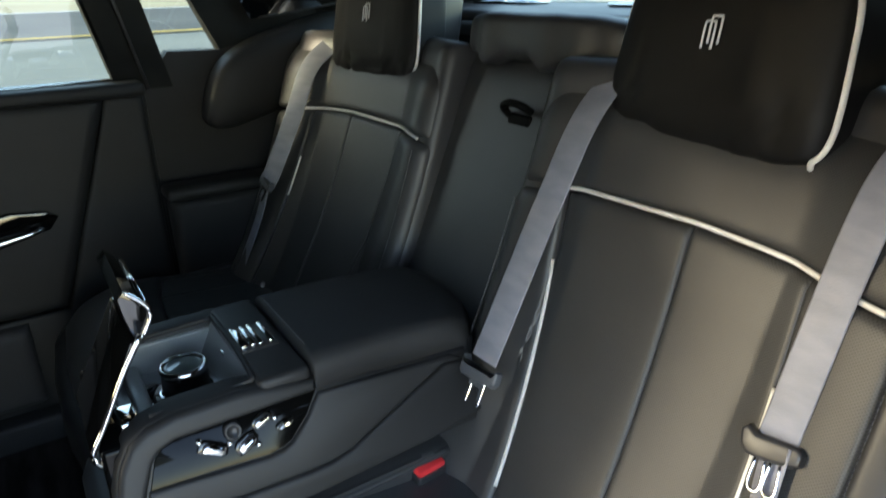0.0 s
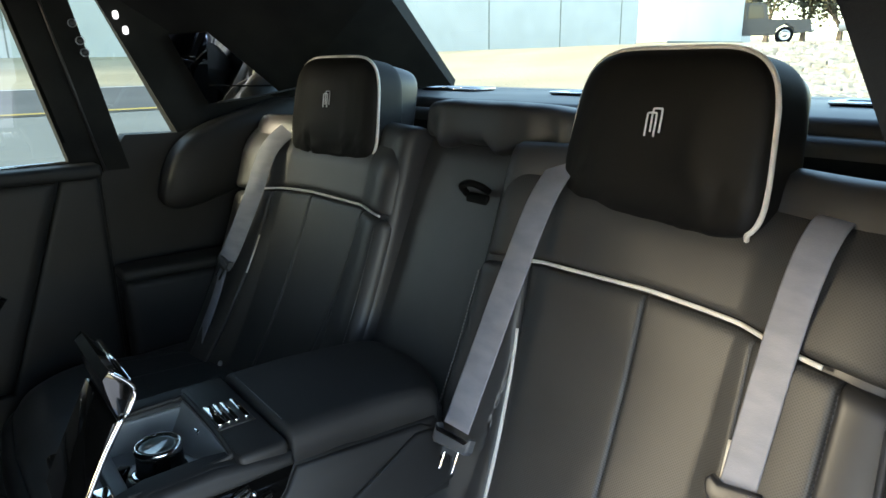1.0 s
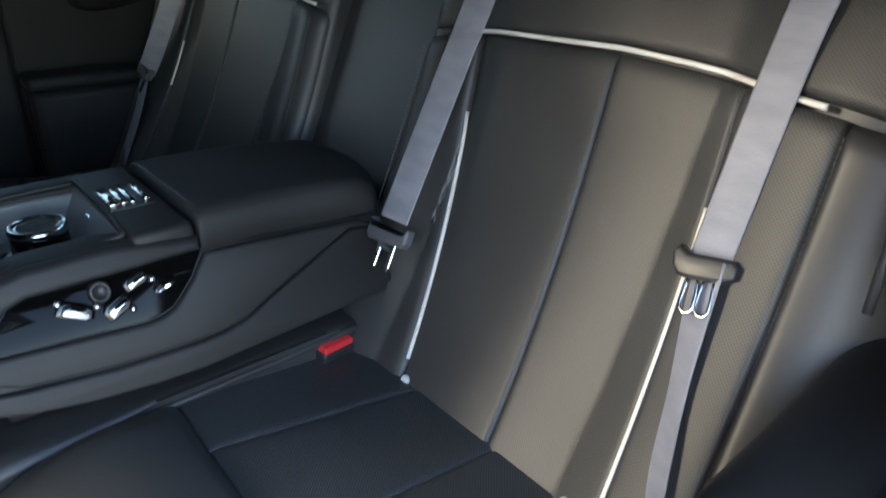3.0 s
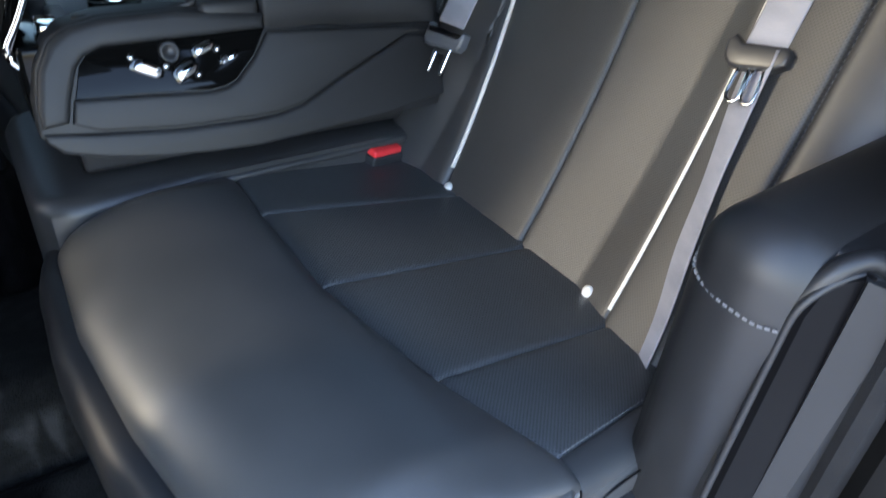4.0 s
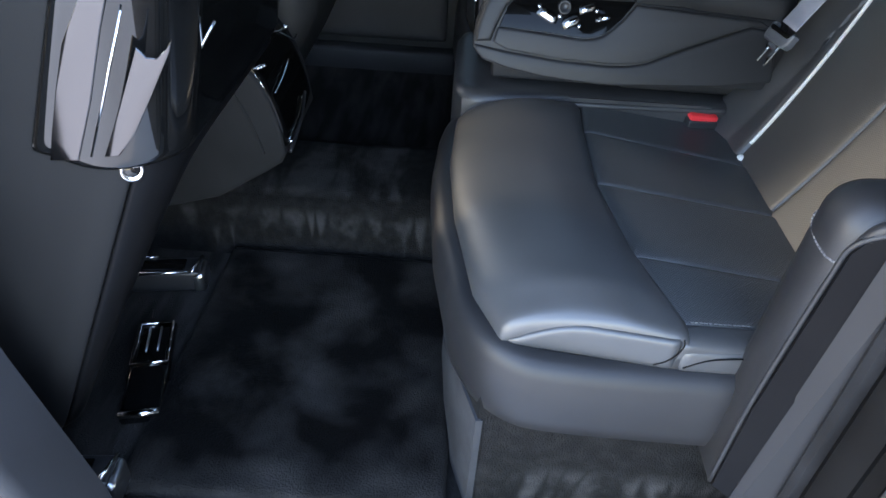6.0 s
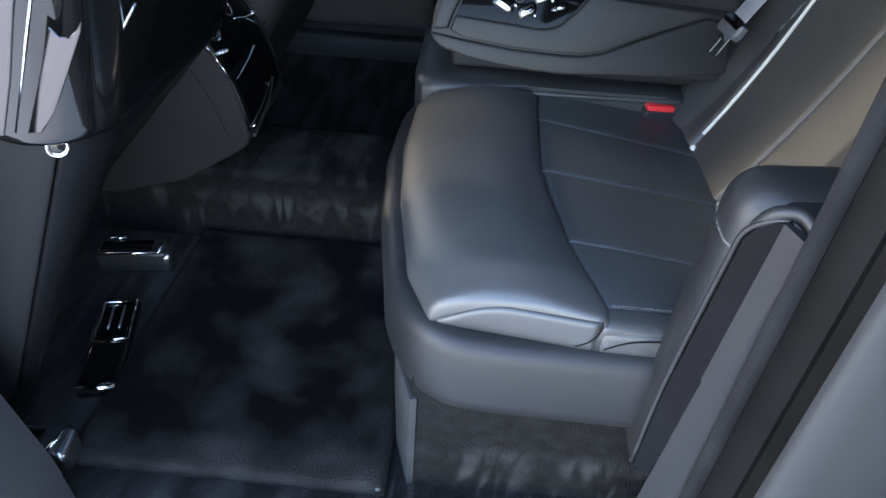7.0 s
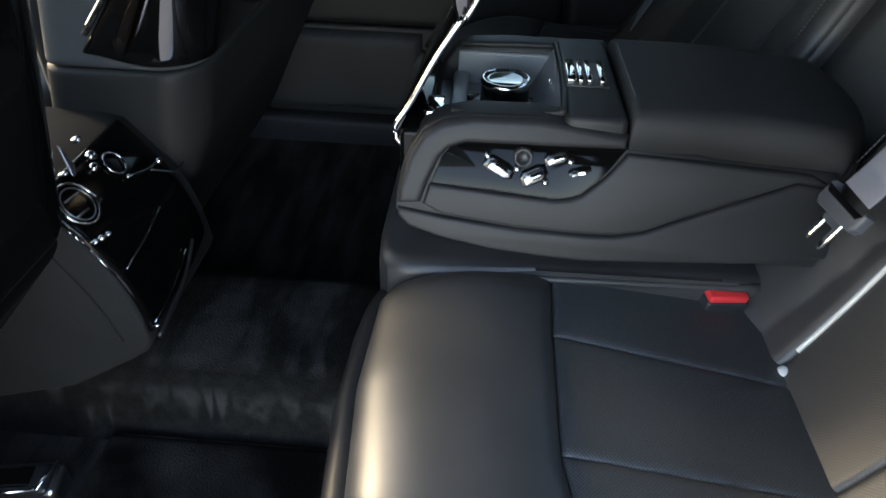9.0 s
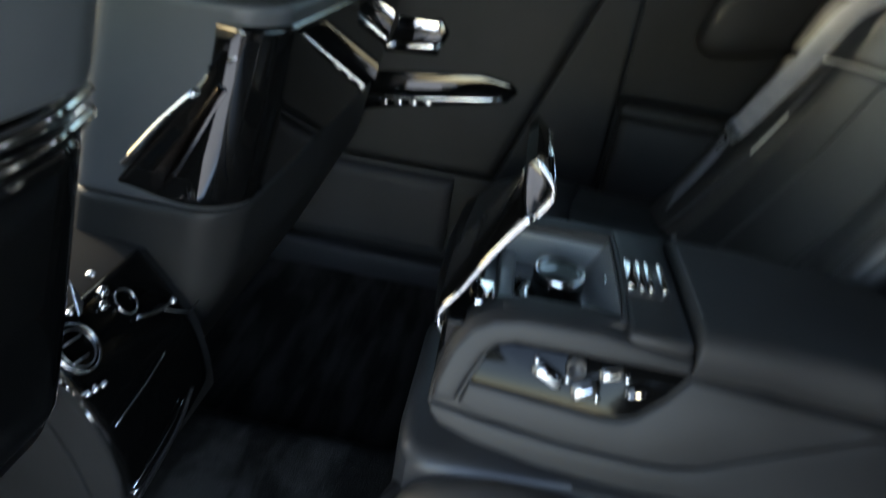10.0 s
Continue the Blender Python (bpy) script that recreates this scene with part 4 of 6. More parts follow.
# ---- back wall between the seats ----
bw = thing("rear_bulkhead_trim", (0.2, 0.0, 0.3), "black leather panel with pull strap between the seats", "trim panel")
mid = lambda y, z: (0.085 + (z - 0.33) * 0.44, y, z)
pad("panel", mid, lambda s, t: (-0.16 + s * 0.32, 0.30 + t * 0.505), LEATHER, bw, 0.01, ((0.03, 0.01), (0.03, 0.01), (0.03, 0.01), (0.05, 0.03)), (30, 40), 0.05, True)
def droop(P):
    """Soft leather sagging in folds along the leading edge."""
    x, y, z = P[..., 0], P[..., 1], P[..., 2]
    lead = np.clip(-x / 0.085, 0, 1)
    fold = 0.008 * np.sin(y * 42 + 0.6) + 0.005 * np.sin(y * 95 + 2.0)
    return np.stack([x + 0.4 * lead * fold, y, z + lead * np.clip(0.4 - z / 0.035, 0, 1) * (fold - 0.014)], -1)


superblob("hood", (0.085, 0.185, 0.035), 0.5, Matrix.Translation((0.335, -0.03, 0.820)) @ pose(0, 0, 0, 0, 10, 0), LEATHER, bw, "padded leather hood", (40, 120), droop)
tube("pull_strap", [(0.240, -0.062, 0.725), (0.226, -0.058, 0.735), (0.222, -0.035, 0.738), (0.226, -0.012, 0.730), (0.240, -0.008, 0.715)], 0.006, RUBBER, bw, "black pull strap")
rbox("pull_recess", (0.238, -0.060, 0.672), (0.262, -0.006, 0.718), 0.004, RUBBER, bw, "dark recess")
slab("wall_rear", [(0.10, 0.82, -0.03), (0.42, 0.82, 0.80), (0.42, -0.70, 0.80), (0.10, -0.70, -0.03)], 0.05, SUEDE, None, "black trimmed wall behind the rear seats", "structure", "wall")


# ---- parcel shelf and rear window ----
shelf = thing("parcel_shelf", (0.58, 0.0, 0.80), "black leather parcel shelf under the rear window", "parcel shelf")
rbox("shelf_top", (0.40, -0.68, 0.82), (0.85, 0.76, 0.853), 0.015, LEATHER, shelf)
rbox("shelf_ledge", (0.37, -0.68, 0.76), (0.46, 0.76, 0.832), 0.015, LEATHER, shelf)
for yy in (0.50, 0.05, -0.50):
    g = rbox("vent", (0.60, yy - 0.10, 0.853), (0.67, yy + 0.10, 0.858), 0.002, PIANO, shelf, "glossy vent")
    tube("vent_trim", [(0.60, yy - 0.10, 0.858), (0.67, yy - 0.10, 0.858), (0.67, yy + 0.10, 0.858), (0.60, yy + 0.10, 0.858)], 0.003, CHROME, g, "chrome trim", per=0, closed=True)
tagged(new("window_rear", mesh_data("window_rear", [(0.755, -0.60, 0.850), (0.755, 0.70, 0.850), (0.418, 0.54, 1.09), (0.418, -0.58, 1.09)], [(0, 1, 2, 3)], GLASS, False)), "clear sloping rear window", "window", kind="structure")


# ---- far side: door, pillars, windows ----
def far_side():
    d = thing("door_1", (-0.6, 0.75, -0.03), "black leather car door with chrome handle, closed", "door", kind="structure")
    face = lambda x, z: (x, 0.752 + 0.02 * np.clip(z, 0, 1) + 0 * x, z)
    card = lambda z: -0.225 - 0.35 * (0.715 - z)
    pad("door_end", lambda x, z: (x, 0.758 + 0.02 * np.clip(z, 0, 1) + 0 * x, z), lambda s, t: (card(0.20 + t * 0.50) * (1 - s) - 0.156 * s, 0.20 + t * 0.50), DOORSKIN, d, 0.010, ((0.012, 0.008), (0.012, 0.010), (0.02, 0.01), (0.02, 0.01)), (24, 30), 0.04, label="leather-covered door end")
    pad("door_card", face, lambda s, t: (-1.9 + s * (1.9 + card(0.255 + t * 0.445)), 0.255 + t * 0.445), DOORSKIN, d, 0.012, ((0.02, 0.01), (0.02, 0.01), (0.02, 0.01), (0.03, 0.02)), (60, 30), 0.06)
    pad("door_pocket", lambda x, z: (x, 0.730 + 0 * x, z), lambda s, t: (-1.25 + s * 0.78, 0.055 + t * 0.185), TRIM, d, 0.010, ((0.03, 0.012), (0.03, 0.012), (0.02, 0.01), (0.025, 0.016)), (40, 20), 0.05)
    rbox("inner_skin", (-1.9, 0.803, -0.02), (-0.120, 0.818, 0.69), 0.002, DOORSKIN, d)
    rbox("lower_card", (-1.9, 0.752, -0.03), (-0.16, 0.80, 0.25), 0.006, DOORSKIN, d)
    rbox("sill_trim", (-1.30, 0.70, -0.05), (-0.44, 0.76, 0.03), 0.010, TRIM, d, "grey sill trim")
    lz = [(-0.860, 0.335), (-0.845, 0.365), (-0.79, 0.425), (-0.70, 0.452), (-0.60, 0.468), (-0.45, 0.487), (-0.385, 0.480), (-0.365, 0.465), (-0.385, 0.440), (-0.44, 0.425), (-0.60, 0.392), (-0.74, 0.355)]
    pn = plate("handle_panel", lz, 0.012, side(0.752), PIANO, d, "glossy black handle panel", 0.004, 2)
    tube("grab_handle", [(-0.76, 0.728, 0.392), (-0.73, 0.716, 0.398), (-0.56, 0.712, 0.424), (-0.42, 0.716, 0.446), (-0.40, 0.730, 0.449)], 0.0062, CHROME, pn, "chrome grab bar", per=6)
    for i in range(4):
        rbox("window_switch", (-0.66 + i * 0.032, 0.733, 0.388 + i * 0.005), (-0.642 + i * 0.032, 0.742, 0.397 + i * 0.005), 0.002, CHROME, pn, "small chrome switch")
    hd = plate("door_handle", [(-0.665, 0.50), (-0.64, 0.56), (-0.55, 0.585), (-0.53, 0.56), (-0.55, 0.51)], 0.018, side(0.760), PIANO, d, "door handle set", 0.004, 2)
    tube("lever", [(-0.655, 0.740, 0.512), (-0.63, 0.728, 0.520), (-0.56, 0.728, 0.530), (-0.545, 0.74, 0.532)], 0.009, CHROME, hd, "chrome lever", per=6)
    rbox("trim_plate", (-0.64, 0.735, 0.556), (-0.55, 0.745, 0.580), 0.004, CHROME, hd, "chrome plate")
    rbox("capping", (-1.9, 0.745, 0.692), (-0.15, 0.812, 0.722), 0.010, DOORSKIN, d)
    tube("window_trim", [(-1.9, 0.806, 0.724), (-0.19, 0.806, 0.724)], 0.004, CHROME, d, "bright window trim", per=0)
    w = raw("window_pane", [(-2.15, 0.805, 0.71), (-0.19, 0.805, 0.71), (-0.285, 0.76, 1.10), (-1.40, 0.76, 1.10)], [(0, 1, 2, 3)], SIDE_GLASS, d, "tinted window glass", False)
    # Out of view; made over-wide to stop sun reaching the far seat.
    slab("pillar_3", [(-1.05, 0.80, 0.70), (-0.46, 0.80, 0.70), (-0.50, 0.77, 1.10), (-1.08, 0.77, 1.10)][::-1], -0.05, SUEDE, None, "black trimmed pillar between the far doors, widened to block sun", "structure", "pillar")
    # pillar between the panes
    p = slab("pillar_1", [(-0.197, 0.800, 0.70), (-0.083, 0.800, 0.70), (-0.167, 0.79, 1.10), (-0.288, 0.79, 1.10)][::-1], -0.05, SUEDE, None, "black trimmed pillar with a reading lamp switch", "structure", "pillar")
    for x, z in ((-0.141, 0.953), (-0.147, 0.977), (-0.157, 1.012)):
        at = Matrix.Translation((x, 0.792, z)) @ Vector((0.05, -1, 0)).to_track_quat("Z", "Y").to_matrix().to_4x4()
        sb = lathe("lamp_switch", [(0.0, 0.004), (0.0055, 0.005), (0.0068, 0.002), (0.007, -0.004)], at, PLASTIC, p, "small round black switch", 20)
        lathe("rim", [(0.0068, 0.0), (0.0074, 0.0035), (0.0086, 0.003), (0.009, -0.003)], at, SATIN, sb, "thin satin rim", 24)
    tube("trim_line", [(-0.135, 0.797, 0.70), (-0.22, 0.788, 1.09)], 0.003, LEATHER, p, "", per=0)
    q = slab("quarter_panel", [(-0.145, 0.80, -0.03), (-0.145, 0.80, 0.70), (-0.083, 0.80, 0.775), (0.032, 0.80, 0.772), (0.42, 0.80, 0.86), (0.42, 0.80, -0.03)], -0.05, DOORSKIN, None, "black leather quarter panel beside the rear seat", "structure", "wall panel")
    g = raw("window_2", [(-0.120, 0.815, 0.75), (0.060, 0.815, 0.75), (-0.085, 0.80, 1.10), (-0.215, 0.80, 1.10)], [(0, 1, 2, 3)], SIDE_GLASS, None, "", False)
    tagged(g, "small quarter window glass behind the far door", "window", kind="structure")
    c = thing("rear_pillar", (0.2, 0.7, 0.8), "black cloth-covered rear pillar with vanity mirror", "pillar", kind="structure")
    raw("cover", [(0.032, 0.80, 0.772), (-0.126, 0.78, 1.10), (0.418, 0.50, 1.09), (0.755, 0.665, 0.85), (0.755, 0.80, 0.85), (0.30, 0.80, 0.83),
                  (0.032, 0.85, 0.772), (-0.120, 0.85, 1.12), (0.46, 0.55, 1.13), (0.80, 0.71, 0.87), (0.80, 0.85, 0.85), (0.30, 0.85, 0.83)],
        [(0, 5, 1), (5, 2, 1), (5, 4, 3), (5, 3, 2), (7, 11, 6), (7, 8, 11), (9, 10, 11), (8, 9, 11), (1, 2, 8, 7), (2, 3, 9, 8), (0, 1, 7, 6)], SUEDE, c, "", False)
    # vanity mirror set in the pillar
    mo = [Vector((0.030, 0.774, 0.992)), Vector((0.105, 0.738, 0.998)), Vector((0.265, 0.736, 0.862)), Vector((0.106, 0.780, 0.838))]
    mir = slab("vanity_mirror", mo, 0.006, MIRROR, c, "vanity mirror")
    for x, z in ((-0.076, 1.029), (-0.060, 0.998)):
        rbox("lamp_lens", (x - 0.006, 0.763, z - 0.009), (x + 0.006, 0.775, z + 0.009), 0.0055, LAMP, c, "small lit lamp lens")
    # padded wing and armrest beside the far seat
    wg = thing("side_wing", (0.15, 0.75, 0.60), "black leather padded wing beside the far seat", "seat wing", "seat wings")

    def swell(P):
        """Leans the front edge back and lifts the top towards the shelf."""
        x, y, z = P[..., 0], P[..., 1], P[..., 2]
        return np.stack([x + 0.35 * z, y, z + 0.27 * x], -1)
    superblob("wing", (0.175, 0.050, 0.098), (0.62, 0.40), Matrix.Translation((0.150, 0.752, 0.725)), DOORSKIN, wg, "", (48, 64), swell)
    tube("piped_edge", [(0.10, 0.702, 0.842), (0.20, 0.704, 0.852), (0.34, 0.706, 0.872)], 0.0022, DOORSKIN, wg, "", per=5)
    ar = thing("quarter_trim_box", (0.0, 0.72, -0.03), "black leather trim box beside the far seat", "trim box")
    rbox("block", (-0.150, 0.68, -0.03), (0.25, 0.76, 0.470), 0.022, DOORSKIN, ar, "", None, 5)
    rbox("cap", (-0.156, 0.674, 0.468), (0.25, 0.762, 0.496), 0.012, DOORSKIN, ar, "padded leather cap", None, 4)


far_side()


# ---- near side: armrest post, door frame, body ----
def near_side():
    a = thing("door_post_trim", (-0.02, -0.72, 0.0), "black leather padded post beside the open door", "trim post")
    bm = bmesh.new()
    bmesh.ops.create_cube(bm, size=1)
    for v in bm.verts:
        x = 0.25 if v.co.x > 0 else (-0.131 if v.co.z < 0 else -0.117)
        z = 0.172 if v.co.z < 0 else (0.506 + (0.025 if v.co.x > 0 else 0.0))
        v.co = Vector((x, -0.685 if v.co.y > 0 else -0.82, z))
    bmesh.ops.bevel(bm, geom=[k for k in bm.edges if not any(v.co.y < -0.8 for v in k.verts)] + [k for k in bm.edges if abs(k.verts[0].co.y - k.verts[1].co.y) > 0.1 and k.verts[0].co.z > 0.3], offset=0.030, segments=7, profile=0.5, affect="EDGES")
    for v in bm.verts:
        v.co.y = max(v.co.y, -0.756)
    part("block", bm, POSTSKIN, a, "", True)
    rim = [(-0.1315, -0.757, 0.176), (-0.129, -0.757, 0.291), (-0.122, -0.757, 0.393), (-0.1175, -0.757, 0.446), (-0.1150, -0.758, 0.474), (-0.1060, -0.763, 0.489), (-0.0950, -0.769, 0.4965), (-0.0880, -0.775, 0.4970), (-0.0820, -0.784, 0.4915), (-0.0760, -0.795, 0.4830)]
    sweep("rolled_edge", smooth_path([(x + 0.006, y + 0.002, z + 0.006) if z > 0.48 else (x + 0.007, y + 0.003, z) for x, y, z in rim], 6), round_ring(0.0062, 12), POSTSKIN, a, "rolled leather edge", up=(0.3, 1, 0.2))
    tube("welt", rim, 0.0024, POSTSKIN, a, "", per=6, up=(0, 1, 0))
    plate("cap", [(-0.092, -0.745), (-0.092, -0.768), (-0.080, -0.782), (-0.072, -0.795), (0.25, -0.795), (0.25, -0.745)][::-1], 0.014, Matrix(((1, 0, 0, 0), (0, 1, 0, 0), (0.072, 0, 1, 0.498), (0, 0, 0, 1))), POSTSKIN, a, "padded leather cap over the door trim", 0.0065, 5)
    stitches("stitching", [(-0.090, -0.6850, 0.474), (-0.1085, -0.6915, 0.466), (-0.1150, -0.7000, 0.461), (-0.1185, -0.717, 0.457), (-0.1190, -0.740, 0.456), (-0.1190, -0.755, 0.460)], a, gap=0.0042, r=0.0008, up=(-1, 0, 0.3))
    f = thing("door_frame", (-0.08, -0.80, -0.1), "grey and black door aperture trim with rubber seals", "door frame", kind="structure")
    slab("dark_strip", [(-0.130, -0.757, 0.176), (-0.119, -0.772, 0.180), (-0.109, -0.772, 0.302), (-0.091, -0.772, 0.500), (-0.104, -0.758, 0.491), (-0.114, -0.757, 0.474), (-0.128, -0.757, 0.291)][::-1], 0.006, STRIP, f, "glossy black strip")
    slab("grey_strip", [(-0.124, -0.772, -0.02), (-0.080, -0.790, -0.02), (-0.078, -0.790, 0.494), (-0.091, -0.772, 0.499)][::-1], 0.008, GREYTRIM, f, "grey moulded strip")
    strips = (
        ("inner_seal", [(-0.080, -0.7900), (-0.088, -0.793), (-0.091, -0.799), (-0.088, -0.806), (-0.081, -0.809), (-0.07, -0.809), (-0.07, -0.79)], CLOTH, -0.05, 0.75),
        ("jamb", [(-0.081, -0.809), (-0.086, -0.818), (-0.083, -0.830), (-0.074, -0.842), (-0.06, -0.842), (-0.06, -0.809)], RUBBER, -0.05, 0.75),
        ("outer_seal", [(-0.070, -0.842), (-0.066, -0.856), (-0.071, -0.866), (-0.05, -0.866), (-0.05, -0.842)], RUBBER, -0.05, 0.75),
    )
    for name, plan, mat, lo, hi in strips:
        plate(name, plan[::-1], hi - lo, Matrix.Translation((0, 0, lo)), mat, f, "", 0.003, 3)
    q = thing("body_side", (0.3, -0.93, -0.3), "grey painted car body behind the door opening", "car body", kind="structure")
    ys = lambda x: -0.870 - 0.035 * np.clip((x + 0.08) / 0.3, 0, 1) ** 0.6
    pad("quarter_skin", lambda x, z: (x, ys(x) + 0.06 * np.clip(z - 0.6, 0, 1), z), lambda s, t: (-0.080 + s * 1.1, -0.30 + t * 1.05), PAINT, q, 0.0, ((0.004, 0.002),) * 4, (40, 20), 0.012)
    rbox("sill", (-1.0, -0.885, -0.30), (-0.07, -0.775, 0.012), 0.020, PAINT, q, "grey painted sill")
    rbox("scuff_plate", (-0.78, -0.865, 0.010), (-0.13, -0.79, 0.017), 0.003, SATIN, q, "brushed steel scuff plate")
    bp = thing("pillar_2", (-0.82, -0.80, 0.0), "grey trimmed pillar between the near doors", "pillar", kind="structure")
    plate("cover", [(-0.90, 0.0), (-0.755, 0.0), (-0.760, 0.10), (-0.80, 0.30), (-0.83, 0.50), (-0.86, 1.10), (-0.97, 1.10), (-0.92, 0.4)], 0.08, side(-0.775), TRIM, bp, "", 0.015, 4)
    # near quarter above the armrest, and rear pillar
    slab("wall_near", [(0.10, -0.745, 0.45), (0.42, -0.745, 0.45), (0.42, -0.745, 0.83), (0.30, -0.745, 0.83), (0.19, -0.745, 0.70)], -0.05, LEATHER, None, "black leather quarter panel beside the near seat", "structure", "wall panel")
    c = thing("rear_pillar", (0.2, -0.7, 0.8), "black cloth-covered rear pillar", "pillar", kind="structure")
    raw("cover", [(-0.105, -0.788, 0.745), (-0.110, -0.625, 1.10), (0.418, -0.55, 1.09), (0.755, -0.57, 0.85), (0.755, -0.71, 0.85), (0.30, -0.71, 0.83),
                  (-0.085, -0.84, 0.745), (-0.100, -0.80, 1.14), (0.46, -0.60, 1.13), (0.80, -0.62, 0.87), (0.80, -0.80, 0.85), (0.30, -0.80, 0.83)],
        [(0, 1, 5), (5, 1, 2), (5, 3, 4), (5, 2, 3), (7, 6, 11), (7, 11, 8), (9, 11, 10), (8, 11, 9), (1, 7, 8, 2), (2, 8, 9, 3), (0, 6, 7, 1)], SUEDE, c, "", False)


near_side()
# Added out of view to keep door light off the near shoulder.
slab("pillar_4", [(-0.197, -0.800, 0.70), (-0.083, -0.800, 0.70), (-0.167, -0.785, 1.12), (-0.220, -0.785, 1.12)], -0.05, SUEDE, None, "unseen black pillar added behind the door opening to shade the seat", "structure", "pillar")
wn2 = thing("side_wing", (0.2, -0.72, 0.60), "black leather padded wing beside the near seat", "seat wing", "seat wings")
pad("wing", lambda x, z: (x, -0.735 - 0.02 * np.clip(0.2 - x, 0, 1), z), lambda s, t: (0.0 + s * 0.33, 0.565 + t * (0.20 + 0.07 * s)), LEATHER, wn2, 0.03, ((0.05, 0.028),) * 4, (40, 30), 0.07, True)
tube("welt", [(0.006, -0.714, 0.58), (0.006, -0.714, 0.745), (0.025, -0.714, 0.765), (0.30, -0.714, 0.825)], 0.003, LEATHER, wn2, "", per=5)


def open_door():
    e = thing("door_2", (0.0, -1.5, -0.2), "grey painted car door standing open", "door", kind="structure")
    m = Matrix.Translation((0.05, -0.93, 0)) @ Matrix.Rotation(radians(8), 4, "Z")
    rbox("door_shell", (-0.045, -1.15, -0.22), (0.055, 0.0, 0.72), 0.02, PAINT, e).data.transform(m)
    rbox("door_card", (-0.065, -1.10, -0.15), (-0.045, -0.06, 0.70), 0.008, LEATHER, e, "black leather door card").data.transform(m)
    for a, b in (((-0.02, -1.14, 0.72), (0.03, -1.08, 1.13)), ((-0.02, -1.14, 1.08), (0.03, -0.05, 1.13)), ((-0.02, -0.06, 0.72), (0.03, 0.0, 1.13))):
        rbox("window_frame", a, b, 0.01, PAINT, e, "window frame").data.transform(m)


open_door()
rr = thing("roof_rail", (-0.4, -0.77, 0.98), "black cloth-covered roof rail above the door opening", "roof rail", kind="structure")
sweep("cover", smooth_path([(-1.0, -0.765, 1.03), (-0.80, -0.770, 1.035), (-0.40, -0.770, 1.035), (-0.10, -0.765, 1.04), (0.02, -0.755, 1.05)], 6), [(-0.040, -0.045), (0.030, -0.055), (0.045, -0.03), (0.045, 0.09), (-0.040, 0.09)], SUEDE, rr)

# ---- roof and front of the cabin ----
slab("headliner", [(-1.06, 0.80, 1.10), (0.42, 0.80, 1.10), (0.42, -0.72, 1.10), (-1.06, -0.72, 1.10)][::-1], -0.06, SUEDE, None, "black cloth headliner", "structure", "ceiling").name = "ceiling"
slab("wall_front", [(-2.3, -0.85, -0.03), (-2.3, 0.85, -0.03), (-2.3, 0.85, 0.60), (-2.3, -0.85, 0.60)], 0.1, PLASTIC, None, "black front bulkhead", "structure", "wall")
slab("wall_front_near", [(-0.88, -0.80, -0.03), (-2.3, -0.80, -0.03), (-2.3, -0.80, 0.70), (-0.88, -0.80, 0.70)], 0.06, LEATHER, None, "black front door card on the near side", "structure", "wall panel")


slab("wall_front_far", [(-1.86, 0.81, -0.03), (-2.36, 0.81, -0.03), (-2.36, 0.81, 0.72), (-1.86, 0.81, 0.72)], -0.06, DOORSKIN, None, "black front door card on the far side", "structure", "wall panel")

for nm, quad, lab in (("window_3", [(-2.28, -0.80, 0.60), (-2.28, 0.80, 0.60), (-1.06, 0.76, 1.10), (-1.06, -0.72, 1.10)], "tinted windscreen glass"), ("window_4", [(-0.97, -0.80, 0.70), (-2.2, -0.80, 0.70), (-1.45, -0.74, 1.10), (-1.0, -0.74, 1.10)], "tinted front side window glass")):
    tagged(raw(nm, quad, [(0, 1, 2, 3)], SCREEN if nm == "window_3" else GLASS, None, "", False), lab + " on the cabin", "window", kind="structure")


